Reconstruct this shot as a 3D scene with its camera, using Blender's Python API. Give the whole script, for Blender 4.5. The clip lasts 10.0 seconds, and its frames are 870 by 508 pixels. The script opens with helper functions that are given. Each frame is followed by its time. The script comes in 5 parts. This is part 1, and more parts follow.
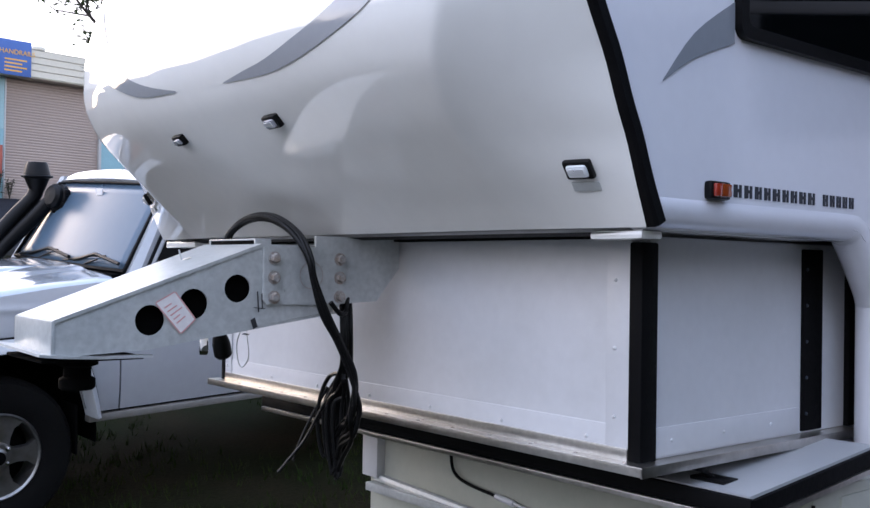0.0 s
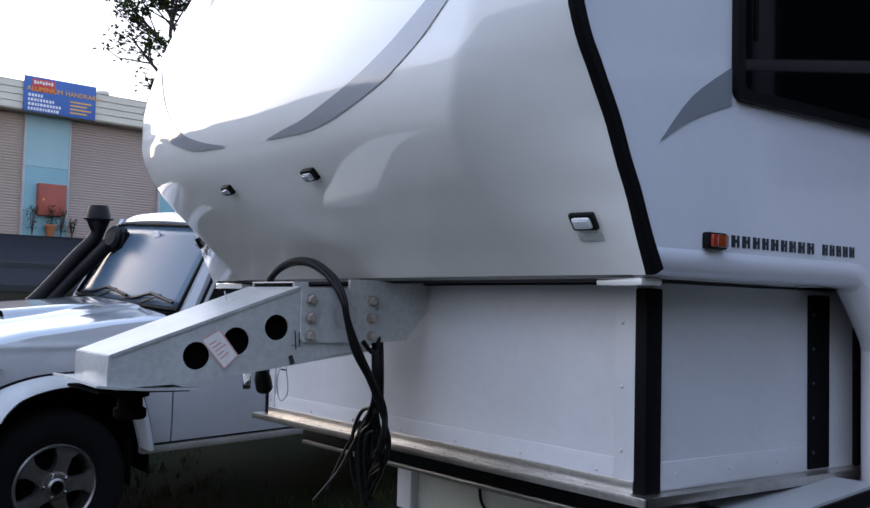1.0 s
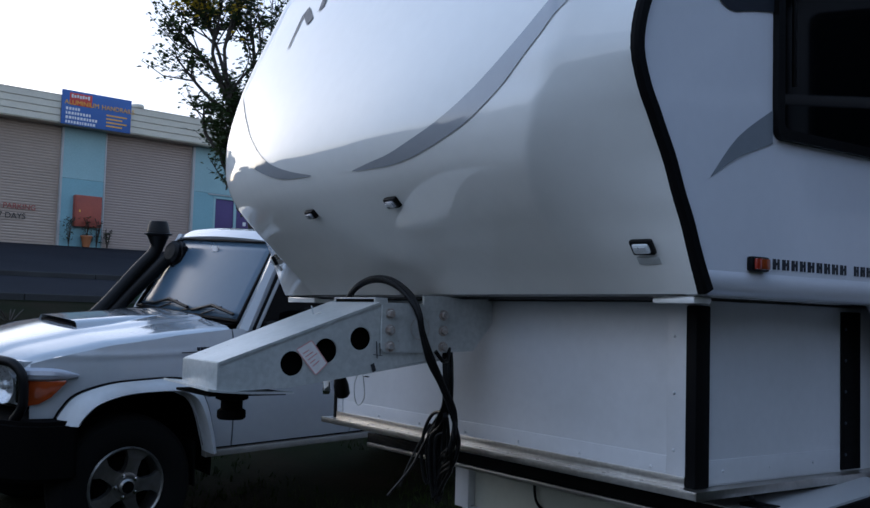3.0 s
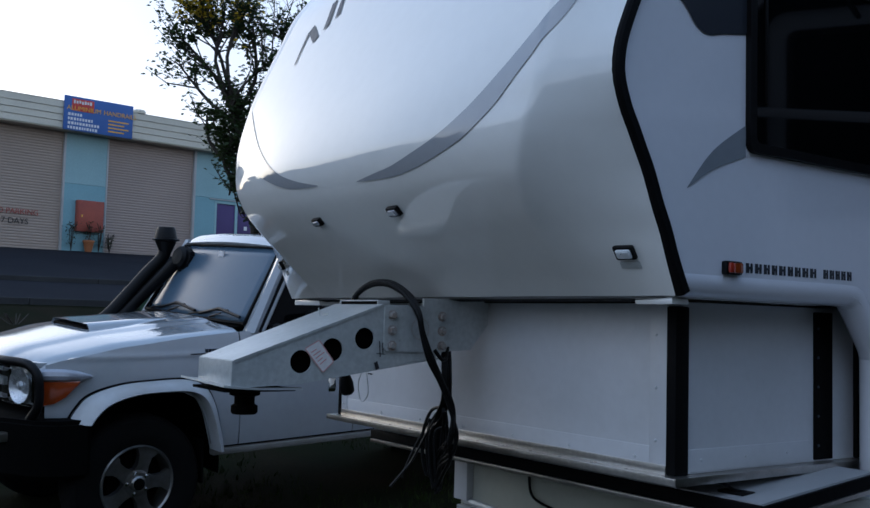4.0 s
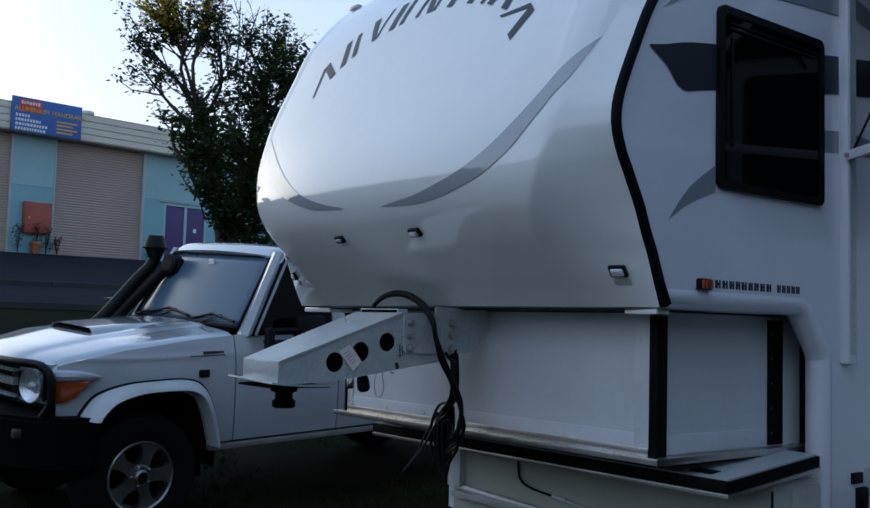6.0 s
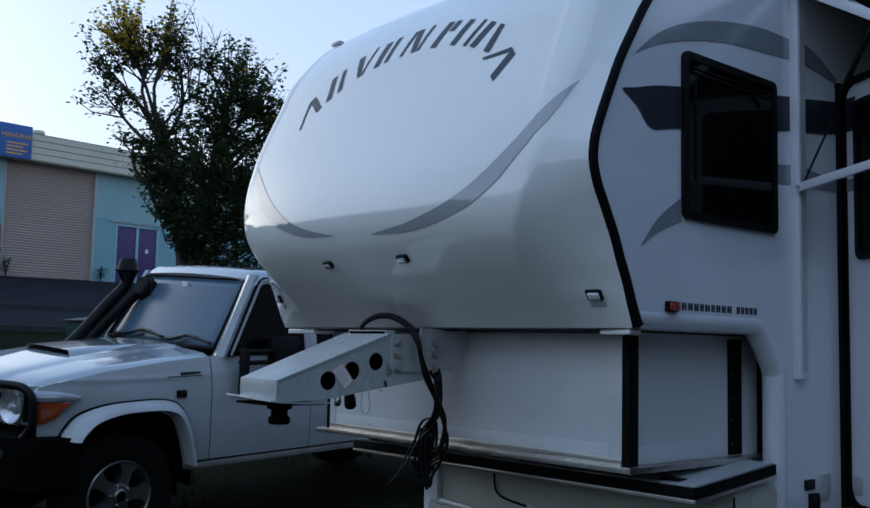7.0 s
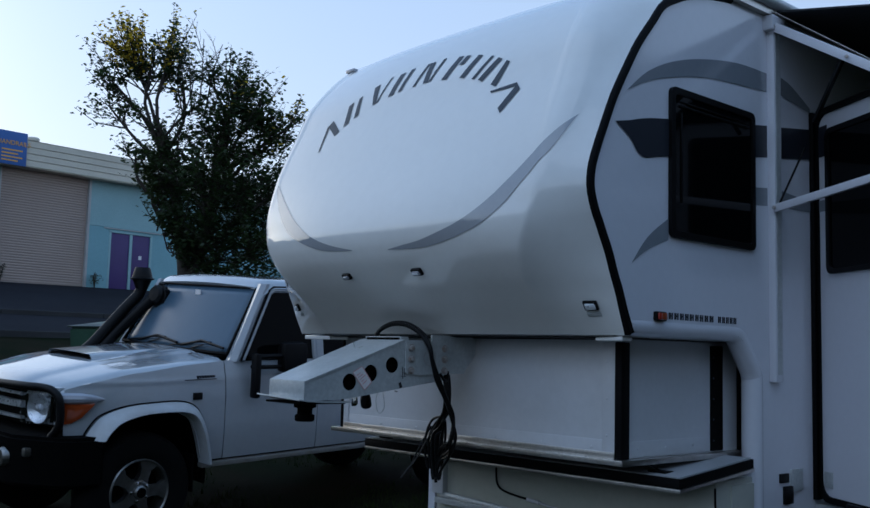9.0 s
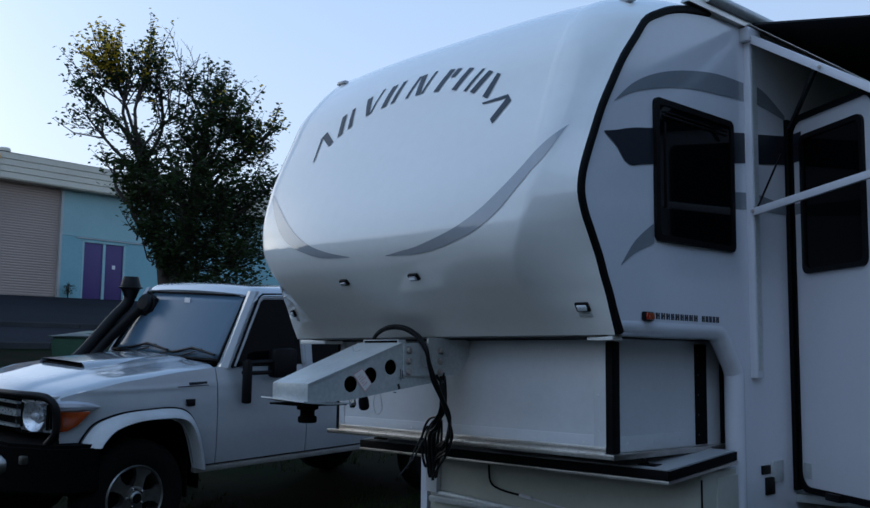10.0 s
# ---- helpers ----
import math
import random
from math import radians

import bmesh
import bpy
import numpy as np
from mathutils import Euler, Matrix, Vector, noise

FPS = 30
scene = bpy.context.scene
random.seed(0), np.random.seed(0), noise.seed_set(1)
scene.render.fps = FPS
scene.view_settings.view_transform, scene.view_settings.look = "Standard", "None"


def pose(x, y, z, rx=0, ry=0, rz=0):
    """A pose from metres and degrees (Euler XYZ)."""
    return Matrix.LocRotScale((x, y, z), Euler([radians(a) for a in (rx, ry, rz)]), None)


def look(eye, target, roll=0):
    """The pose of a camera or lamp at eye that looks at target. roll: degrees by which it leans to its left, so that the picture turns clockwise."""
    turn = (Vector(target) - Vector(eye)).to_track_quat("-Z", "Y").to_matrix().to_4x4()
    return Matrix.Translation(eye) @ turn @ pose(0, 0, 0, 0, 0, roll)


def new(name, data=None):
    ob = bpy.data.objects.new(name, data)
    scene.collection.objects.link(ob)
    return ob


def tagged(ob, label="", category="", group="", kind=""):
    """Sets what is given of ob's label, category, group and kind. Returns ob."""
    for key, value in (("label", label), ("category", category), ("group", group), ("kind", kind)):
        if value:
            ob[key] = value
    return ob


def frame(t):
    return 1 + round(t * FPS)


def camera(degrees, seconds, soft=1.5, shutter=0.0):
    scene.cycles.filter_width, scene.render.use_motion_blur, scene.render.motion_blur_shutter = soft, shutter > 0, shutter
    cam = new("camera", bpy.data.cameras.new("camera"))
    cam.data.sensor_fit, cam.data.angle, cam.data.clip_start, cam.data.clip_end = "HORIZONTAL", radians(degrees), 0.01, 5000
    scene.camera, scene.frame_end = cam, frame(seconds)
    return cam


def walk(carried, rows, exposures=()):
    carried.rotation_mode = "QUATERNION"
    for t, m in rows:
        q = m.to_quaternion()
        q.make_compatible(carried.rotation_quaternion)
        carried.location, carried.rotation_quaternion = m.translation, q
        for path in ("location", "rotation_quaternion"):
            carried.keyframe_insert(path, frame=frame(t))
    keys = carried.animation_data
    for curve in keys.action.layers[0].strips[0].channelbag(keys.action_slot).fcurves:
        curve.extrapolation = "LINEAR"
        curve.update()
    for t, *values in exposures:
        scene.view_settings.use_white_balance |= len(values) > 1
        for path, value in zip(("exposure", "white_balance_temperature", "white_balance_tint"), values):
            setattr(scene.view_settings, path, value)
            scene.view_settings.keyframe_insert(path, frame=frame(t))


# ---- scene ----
cam = camera(47.8, 10.0)
PATH = [
    (0, (2.281, -1.652, 1.31), (0.745, -0.371, 1.338), 0.9),
    (0.5, (2.37, -1.697, 1.312), (0.81, -0.447, 1.381), 1.2),
    (1, (2.476, -1.714, 1.316), (0.875, -0.521, 1.424), 1.4),
    (1.5, (2.564, -1.758, 1.321), (0.925, -0.618, 1.425), 2.1),
    (2, (2.601, -1.818, 1.328), (0.932, -0.723, 1.447), 1.8),
    (3.5, (2.71, -2.071, 1.316), (1.093, -0.902, 1.448), 1.6),
    (4, (2.817, -2.114, 1.313), (1.186, -0.965, 1.449), 1.5),
    (4.5, (2.912, -2.203, 1.318), (1.276, -1.058, 1.422), 2.1),
    (5, (2.96, -2.361, 1.316), (1.352, -1.176, 1.412), 0.8),
    (5.5, (3.005, -2.494, 1.32), (1.418, -1.284, 1.443), 1.2),
    (7, (3.178, -2.878, 1.317), (1.683, -1.563, 1.504), 1.3),
    (7.5, (3.184, -3.009, 1.322), (1.716, -1.668, 1.535), 1.3),
    (8, (3.251, -3.061, 1.311), (1.78, -1.728, 1.545), 1.9),
    (8.5, (3.364, -3.143, 1.307), (1.881, -1.817, 1.509), 2.3),
    (9, (3.417, -3.216, 1.305), (1.937, -1.885, 1.507), 1.5),
    (9.5, (3.435, -3.334, 1.285), (1.983, -1.974, 1.491), 0.2),
    (10, (3.47, -3.404, 1.287), (2.029, -2.033, 1.501), 0.6),
]
EXPOSURES = [(0, 1.6, 6050, 20), (1, 1.05, 5800, 17), (2, .47, 5450, 14), (3.5, .17, 5300, 11), (5.5, .05, 5250, 8), (7.5, -.08, 5100, 7), (10, -.12, 5050, 7)]
walk(cam, [(t, look(eye, target, roll)) for t, eye, target, roll in PATH], EXPOSURES)

from mathutils import geometry

# ---- light: a pale dusk sky behind thin high cloud ----
world = bpy.data.worlds.new("dusk_sky")
scene.world = world
world.use_nodes = True
sky = world.node_tree.nodes.new("ShaderNodeTexSky")
sky.sky_type = "NISHITA"
sky.sun_disc = False
sky.sun_elevation = radians(18)
sky.sun_rotation = radians(-100)
sky.air_density, sky.dust_density, sky.ozone_density = 1.2, 3.0, 1.5
veil = world.node_tree.nodes.new("ShaderNodeMix")
veil.data_type = "RGBA"
veil.inputs["Factor"].default_value = 0.62
# the veil is pale and warm low down, bluer overhead
where = world.node_tree.nodes.new("ShaderNodeTexCoord")
split = world.node_tree.nodes.new("ShaderNodeSeparateXYZ")
height = world.node_tree.nodes.new("ShaderNodeMapRange")
height.inputs["From Min"].default_value, height.inputs["From Max"].default_value = .05, .75
cloud = world.node_tree.nodes.new("ShaderNodeMix")
cloud.data_type = "RGBA"
cloud.inputs["A"].default_value, cloud.inputs["B"].default_value = (9.2, 8.8, 8.5, 1), (4.3, 5.8, 7.9, 1)
world.node_tree.links.new(where.outputs["Generated"], split.inputs["Vector"])
world.node_tree.links.new(split.outputs["Z"], height.inputs["Value"])
world.node_tree.links.new(height.outputs["Result"], cloud.inputs["Factor"])
world.node_tree.links.new(cloud.outputs["Result"], veil.inputs["B"])
back = world.node_tree.nodes["Background"]
world.node_tree.links.new(sky.outputs["Color"], veil.inputs["A"])
world.node_tree.links.new(veil.outputs["Result"], back.inputs["Color"])
back.inputs["Strength"].default_value = 0.12

sun_data = bpy.data.lights.new("sun", "SUN")
sun_data.energy, sun_data.angle, sun_data.color = 0.32, radians(55), (1.0, 0.95, 0.90)
sun = new("sun", sun_data)
sun.matrix_world = look((2, -15, 19), (0, 0, 0))


# ---- tools ----
def node_mat(name, color, rough=.5, metal=0.0, scale=6.0, amount=.15, bump=0.0, bump_scale=60.0, coat=0.0, second=None, patches=1.2, spec=.5):
    """A surface with grain at two sizes: color varies by amount, or towards second in patches."""
    m = bpy.data.materials.new(name)
    m.use_nodes = True
    nodes, links = m.node_tree.nodes, m.node_tree.links
    surface = nodes["Principled BSDF"]
    where = nodes.new("ShaderNodeTexCoord")
    fine, broad = nodes.new("ShaderNodeTexNoise"), nodes.new("ShaderNodeTexNoise")
    fine.inputs["Scale"].default_value, fine.inputs["Detail"].default_value = scale * 7, 6
    broad.inputs["Scale"].default_value, broad.inputs["Detail"].default_value = patches, 4
    for n in (fine, broad):
        links.new(where.outputs["Object"], n.inputs["Vector"])
    mix = nodes.new("ShaderNodeMix")
    mix.data_type = "RGBA"
    other = second or tuple(c * (1 - amount) for c in color)
    mix.inputs["A"].default_value, mix.inputs["B"].default_value = (*color, 1), (*other, 1)
    ramp = nodes.new("ShaderNodeMapRange")
    ramp.inputs["From Min"].default_value, ramp.inputs["From Max"].default_value = .35, .68
    links.new(broad.outputs["Fac"], ramp.inputs["Value"])
    links.new(ramp.outputs["Result"], mix.inputs["Factor"])
    grain = nodes.new("ShaderNodeMix")
    grain.data_type, grain.blend_type = "RGBA", "MULTIPLY"
    grain.inputs["Factor"].default_value = min(1.0, amount * 2)
    links.new(mix.outputs["Result"], grain.inputs["A"])
    links.new(fine.outputs["Fac"], grain.inputs["B"])
    gain = nodes.new("ShaderNodeMix")
    gain.data_type, gain.blend_type = "RGBA", "MULTIPLY"
    gain.inputs["Factor"].default_value = 1
    k = 1 + min(1.0, amount * 2) * .7
    gain.inputs["B"].default_value = (k, k, k, 1)
    links.new(grain.outputs["Result"], gain.inputs["A"])
    links.new(gain.outputs["Result"], surface.inputs["Base Color"])
    rr = nodes.new("ShaderNodeMapRange")
    rr.inputs["To Min"].default_value, rr.inputs["To Max"].default_value = max(rough * .8, .02), min(rough * 1.25, 1)
    links.new(fine.outputs["Fac"], rr.inputs["Value"])
    links.new(rr.outputs["Result"], surface.inputs["Roughness"])
    surface.inputs["Metallic"].default_value = metal
    surface.inputs["Specular IOR Level"].default_value = spec
    surface.inputs["Coat Weight"].default_value = coat
    surface.inputs["Coat Roughness"].default_value = max(.04, rough * .8) if rough < .2 else .1
    if bump:
        relief, up = nodes.new("ShaderNodeTexNoise"), nodes.new("ShaderNodeBump")
        relief.inputs["Scale"].default_value, relief.inputs["Detail"].default_value = bump_scale, 5
        links.new(where.outputs["Object"], relief.inputs["Vector"])
        links.new(relief.outputs["Fac"], up.inputs["Height"])
        up.inputs["Strength"].default_value, up.inputs["Distance"].default_value = bump, .01
        links.new(up.outputs["Normal"], surface.inputs["Normal"])
    return m


def glass_mat(name, color, rough=.02):
    m = bpy.data.materials.new(name)
    m.use_nodes = True
    surface = m.node_tree.nodes["Principled BSDF"]
    surface.inputs["Base Color"].default_value = (*color, 1)
    surface.inputs["Roughness"].default_value = rough
    surface.inputs["Transmission Weight"].default_value = 1
    surface.inputs["IOR"].default_value = 1.45
    return m


def bake(name, bm, material, angle=35):
    bmesh.ops.recalc_face_normals(bm, faces=bm.faces)
    me = bpy.data.meshes.new(name)
    bm.to_mesh(me)
    bm.free()
    me.materials.append(material)
    for p in me.polygons:
        p.use_smooth = True
    me.set_sharp_from_angle(angle=radians(angle))
    return me


def part(name, bm, material, parent, label="", angle=35):
    """One mesh under a thing or under a part."""
    ob = new(name, bake(name, bm, material, angle))
    ob.parent = parent
    return tagged(ob, label) if label else ob


def thing(name, m, label, category, group=""):
    ob = new(name)
    ob.matrix_world = m
    ob.empty_display_size = .2
    return tagged(ob, label, category, group)


def solid(name, bm, material, label="", category="", group="", kind="", angle=35):
    return tagged(new(name, bake(name, bm, material, angle)), label, category, group, kind)


def box(bm, lo, hi, bevel=0.0, turn=None, steps=2):
    lo, hi = Vector(lo), Vector(hi)
    m = Matrix.Translation((lo + hi) / 2) @ Matrix.Diagonal((*(hi - lo), 1))
    got = bmesh.ops.create_cube(bm, size=1, matrix=(turn @ m) if turn else m)["verts"]
    if bevel:
        edges = list({e for v in got for e in v.link_edges})
        bmesh.ops.bevel(bm, geom=edges, offset=bevel, segments=steps, affect="EDGES", profile=.6)
    return bm


def boxes(*sizes, bevel=0.0, turn=None):
    bm = bmesh.new()
    for lo, hi in sizes:
        box(bm, lo, hi, bevel, turn)
    return bm


def prism(bm, outline, axis, a, b):
    """A flat outline pushed along axis from a to b; the outline gives the two other coordinates in order."""
    def put(p, h):
        q = list(p)
        q.insert("xyz".index(axis), h)
        return bm.verts.new(q)
    low, high = [put(p, a) for p in outline], [put(p, b) for p in outline]
    n = len(outline)
    bm.faces.new(low)
    bm.faces.new(high)
    for i in range(n):
        bm.faces.new((low[i], low[(i + 1) % n], high[(i + 1) % n], high[i]))
    return bm


def smooth_line(pts, step=6):
    n = len(pts) - 1
    return [Vector(catmull(pts, i / step)) for i in range(n * step)] + [Vector(pts[-1])]


def tube(bm, pts, r, sides=10, ends=True, radii=None):
    """A round bar along pts."""
    rings, side = [], None
    for i, p in enumerate(pts):
        p = Vector(p)
        way = (Vector(pts[min(i + 1, len(pts) - 1)]) - Vector(pts[max(i - 1, 0)])).normalized()
        if side is None:
            side = way.cross(Vector((0, 0, 1)) if abs(way.z) < .9 else Vector((1, 0, 0))).normalized()
        side = (side - way * side.dot(way)).normalized()
        up = way.cross(side)
        k = radii[i] if radii else r
        rings.append([bm.verts.new(p + (side * math.cos(a) + up * math.sin(a)) * k) for a in (2 * math.pi * j / sides for j in range(sides))])
    for a, b in zip(rings, rings[1:]):
        for j in range(sides):
            bm.faces.new((a[j], a[(j + 1) % sides], b[(j + 1) % sides], b[j]))
    if ends:
        bm.faces.new(rings[0])
        bm.faces.new(rings[-1])
    return bm


def lathe(bm, profile, m, sides=32, caps=True):
    """Turns (radius, height) pairs about the z axis of m."""
    rings = [[bm.verts.new(m @ Vector((r * math.cos(a), r * math.sin(a), h))) for a in (2 * math.pi * j / sides for j in range(sides))] for r, h in profile]
    for a, b in zip(rings, rings[1:]):
        for j in range(sides):
            bm.faces.new((a[j], a[(j + 1) % sides], b[(j + 1) % sides], b[j]))
    for ring, (r, _) in ((rings[0], profile[0]), (rings[-1], profile[-1])):
        if caps and r > 1e-5:
            bm.faces.new(ring)
    return bm


def sheet(bm, at, us, vs):
    """A grid of faces through at(u, v)."""
    rows = [[bm.verts.new(at(u, v)) for v in vs] for u in us]
    for a, b in zip(rows, rows[1:]):
        for i in range(len(vs) - 1):
            bm.faces.new((a[i], b[i], b[i + 1], a[i + 1]))
    return bm


def spread(a, b, n):
    return [a + (b - a) * i / n for i in range(n + 1)]


def thicken(bm, d):
    bmesh.ops.recalc_face_normals(bm, faces=bm.faces)
    bmesh.ops.solidify(bm, geom=bm.faces[:], thickness=d)
    return bm


def ribbon(low, high, put):
    """A thin skin between two lines of the same count, laid on a surface by put(a, b)."""
    bm = bmesh.new()
    rows = []
    for p, q in zip(low, high):
        rows.append([bm.verts.new(put(p[0] + (q[0] - p[0]) * s, p[1] + (q[1] - p[1]) * s)) for s in (0, .33, .67, 1)])
    for a, b in zip(rows, rows[1:]):
        for i in range(3):
            bm.faces.new((a[i], b[i], b[i + 1], a[i + 1]))
    bmesh.ops.remove_doubles(bm, verts=bm.verts, dist=1e-5)
    return bm


def finer(pts, n=4):
    return [tuple(p) for p in smooth_line(pts, n)]


ground_line = ((400, -1.5), (60, -.7), (6, -.22), (0, -.15), (-2.9, -.056), (-4.4, .042), (-7, .2), (-10, .48), (-17, 1.42), (-21.6, 2.0), (-34, 3.42), (-48, 4.4), (-90, 6), (-400, 9))


def ground_z(x, y=0.0):
    """The lie of the land: it rises to the sheds over the road, and flattens out in front of the caravan."""
    flat = min(max((-4 - y) / 25, 0), 1)
    z = slope_z(x) + .035 * min(max(y, 0), 4.5) * min(max((-1.6 - x) / 1.2, 0), 1) * min(max((x + 9) / 3, 0), 1)
    return z - flat * max(z - .3, 0) * .9


def slope_z(x):
    for (a, za), (b, zb) in zip(ground_line, ground_line[1:]):
        if b <= x <= a:
            return za + (zb - za) * (x - a) / (b - a)
    return 0.0


# the nose cap's side profile: one line down the middle, one at the trim
NOSE_Z = (1.395, 1.45, 1.50, 1.56, 1.62, 1.70, 1.76, 1.81, 1.86, 1.94, 2.02, 2.10, 2.20, 2.33, 2.45, 2.57, 2.68, 2.78)
NOSE_MID = (-.16, -.22, -.28, -.35, -.420, -.497, -.532, -.547, -.548, -.530, -.503, -.472, -.430, -.376, -.323, -.272, -.205, -.125)
NOSE_RIM = (-.122, -.150, -.172, -.196, -.226, -.260, -.293, -.320, -.348, -.374, -.368, -.340, -.295, -.233, -.160, -.082, .010, .095)
MID_TOP = ((-.04, 2.86), (.09, 2.93), (.28, 2.985), (.55, 3.02))
RIM_TOP = ((.20, 2.838), (.29, 2.876), (.42, 2.912), (.62, 2.945))
HALF = 1.095


def catmull(pts, t):
    """A point of a smooth line through pts; t counts the points."""
    n = len(pts) - 1
    i = min(int(t), n - 1)
    f = t - i
    a, b, c, d = (np.array(pts[min(max(j, 0), n)], float) for j in (i - 1, i, i + 1, i + 2))
    return b + .5 * f * (c - a + f * (2 * a - 5 * b + 4 * c - d + f * (3 * (b - c) + d - a)))


MID_LINE = [(y, z) for y, z in zip(NOSE_MID, NOSE_Z)] + list(MID_TOP)
RIM_LINE = [(y, z) for y, z in zip(NOSE_RIM, NOSE_Z)] + list(RIM_TOP)


CHEEK_Z = (1.40, 1.60, 1.70, 1.80, 1.90, 2.00, 2.20, 2.60, 2.90)
CHEEK_X = (.785, .79, .835, .89, .93, .945, .965, .975, .95)
CHEEK_W = (.08, .10, .15, .23, .30, .26, .10, .12, .24)
CHEEK_R = (.010, .010, .010, .014, .020, .028, .055, .09, .12)


def round_off(x, z):
    """How far the cap has turned from the front face to the rim: a bowed front, a soft crease, then the cheek."""
    a = abs(x)
    edge, turned, soft = (float(np.interp(z, CHEEK_Z, row)) for row in (CHEEK_X, CHEEK_W, CHEEK_R))
    front = turned * (min(a, edge) / edge) ** 3 + max(0, a - edge) * 3 * turned / edge
    cheek = turned + (1 - turned) * (a - edge) / (HALF - edge)
    band = soft / (HALF - edge) * (1 - turned)
    h = min(max(.5 + .5 * (cheek - front) / band, 0), 1)
    return front + (cheek - front) * h + h * (1 - h) * band * .5


def nose_point(x, k):
    mid, edge = catmull(MID_LINE, k), catmull(RIM_LINE, k)
    w = round_off(x, mid[1]) / round_off(HALF, mid[1])
    p = mid * (1 - w) + edge * w
    return Vector((x, p[0], p[1]))


def nose_at(x, z, proud=.004):
    """The place on the nose cap at that x and height."""
    lo, hi = 0.0, float(len(MID_LINE) - 1)
    for _ in range(24):
        mid = (lo + hi) / 2
        if nose_point(x, mid).z < z:
            lo = mid
        else:
            hi = mid
    p, q = nose_point(x, lo), nose_point(x, min(lo + .2, len(MID_LINE) - 1.001))
    up = (q - p).normalized() if (q - p).length else Vector((0, 0, 1))
    return p + Vector((0, -up.z, up.y)) * proud


# ---- materials ----
gelcoat = node_mat("white_gelcoat", (.81, .81, .785), .035, scale=3, amount=.03, coat=.5, patches=.9, second=(.785, .785, .755))
side_skin = node_mat("white_side_skin", (.71, .71, .75), .14, scale=4, amount=.03, coat=.4)
box_paint = node_mat("white_box_paint", (.64, .64, .655), .34, scale=5, amount=.05, bump=.25, bump_scale=2.2, second=(.58, .58, .585), patches=2.5)
cream = node_mat("cream_fibreglass", (.46, .46, .39), .35, scale=5, amount=.08, second=(.41, .42, .35))
black_rubber = node_mat("black_rubber", (.0035, .0035, .004), .6, scale=8, amount=.3, bump=.1, bump_scale=200, spec=.1)
black_plastic = node_mat("black_plastic", (.0035, .0035, .004), .42, scale=8, amount=.2, bump=.05, bump_scale=400, spec=.18)
# white lid paint greyed: the overhang's shade is in the colour
lid_paint = node_mat("shaded_white_lid", (.38, .39, .40), .4, scale=5, amount=.08, bump=.04, bump_scale=300, second=(.38, .385, .39), patches=4)
cable_black = node_mat("cable_sheath", (.004, .004, .0045), .36, scale=10, amount=.3, spec=.3)
mill_alu = node_mat("milled_aluminium", (.62, .60, .57), .32, metal=1, scale=9, amount=.18, bump=.06, bump_scale=180, second=(.48, .45, .41), patches=5)
galv = node_mat("grey_painted_steel", (.50, .515, .505), .30, metal=.15, scale=9, amount=.20, bump=.08, bump_scale=60, second=(.43, .45, .445), patches=9)
bolt_steel = node_mat("rusty_bolt_steel", (.46, .45, .44), .40, metal=.6, scale=30, amount=.3, second=(.40, .33, .28), patches=60)
chrome = node_mat("chrome", (.85, .86, .88), .08, metal=1, scale=4, amount=.03)
satin_chrome = node_mat("satin_chrome", (.80, .82, .84), .28, metal=.75, scale=8, amount=.12, second=(.62, .64, .66), patches=14)
lens_grey = node_mat("smoky_clear_lens", (.34, .35, .39), .12, scale=10, amount=.1, coat=1)
lens_clear = node_mat("clear_lens", (.75, .78, .80), .08, scale=10, amount=.05, coat=1)
decal_grey = node_mat("grey_vinyl", (.235, .25, .275), .22, scale=6, amount=.05, coat=.4)
decal_pale = node_mat("pale_grey_vinyl", (.36, .375, .40), .1, scale=6, amount=.05, coat=1)
letter_grey = node_mat("slate_vinyl", (.035, .045, .06), .4, scale=6, amount=.05, spec=.3)
decal_dark = node_mat("dark_vinyl", (.022, .025, .034), .35, scale=6, amount=.05, spec=.3)
amber = node_mat("amber_lens", (0.250, 0.043, 0.007), .12, scale=20, amount=.2, coat=1, second=(.28, .045, .008), patches=20)
red_lens = node_mat("red_orange_lens", (.35, .03, .012), .12, scale=20, amount=.2, coat=1)
tint = node_mat("tinted_glass", (.002, .0025, .003), .05, scale=2, amount=.05, spec=.1)
fabric = node_mat("dark_awning_fabric", (.022, .024, .028), .8, scale=20, amount=.2, bump=.1, bump_scale=500)
paper = node_mat("white_paper_label", (.80, .76, .74), .6, scale=12, amount=.1)
red_print = node_mat("red_print", (.66, .34, .32), .6)
tape = node_mat("black_marker_ink", (.02, .02, .025), .5)
truck_paint = node_mat("white_truck_paint", (.39, .41, .425), .10, scale=3, amount=.05, coat=1, second=(.37, .385, .40), patches=2)
dust_paint = node_mat("white_flare_paint", (.47, .49, .50), .35, scale=4, amount=.08, second=(.40, .40, .39), patches=3)
sill_paint = node_mat("grey_brown_sill_paint", (.24, .235, .22), .5, scale=5, amount=.15, second=(.18, .17, .15), patches=4)
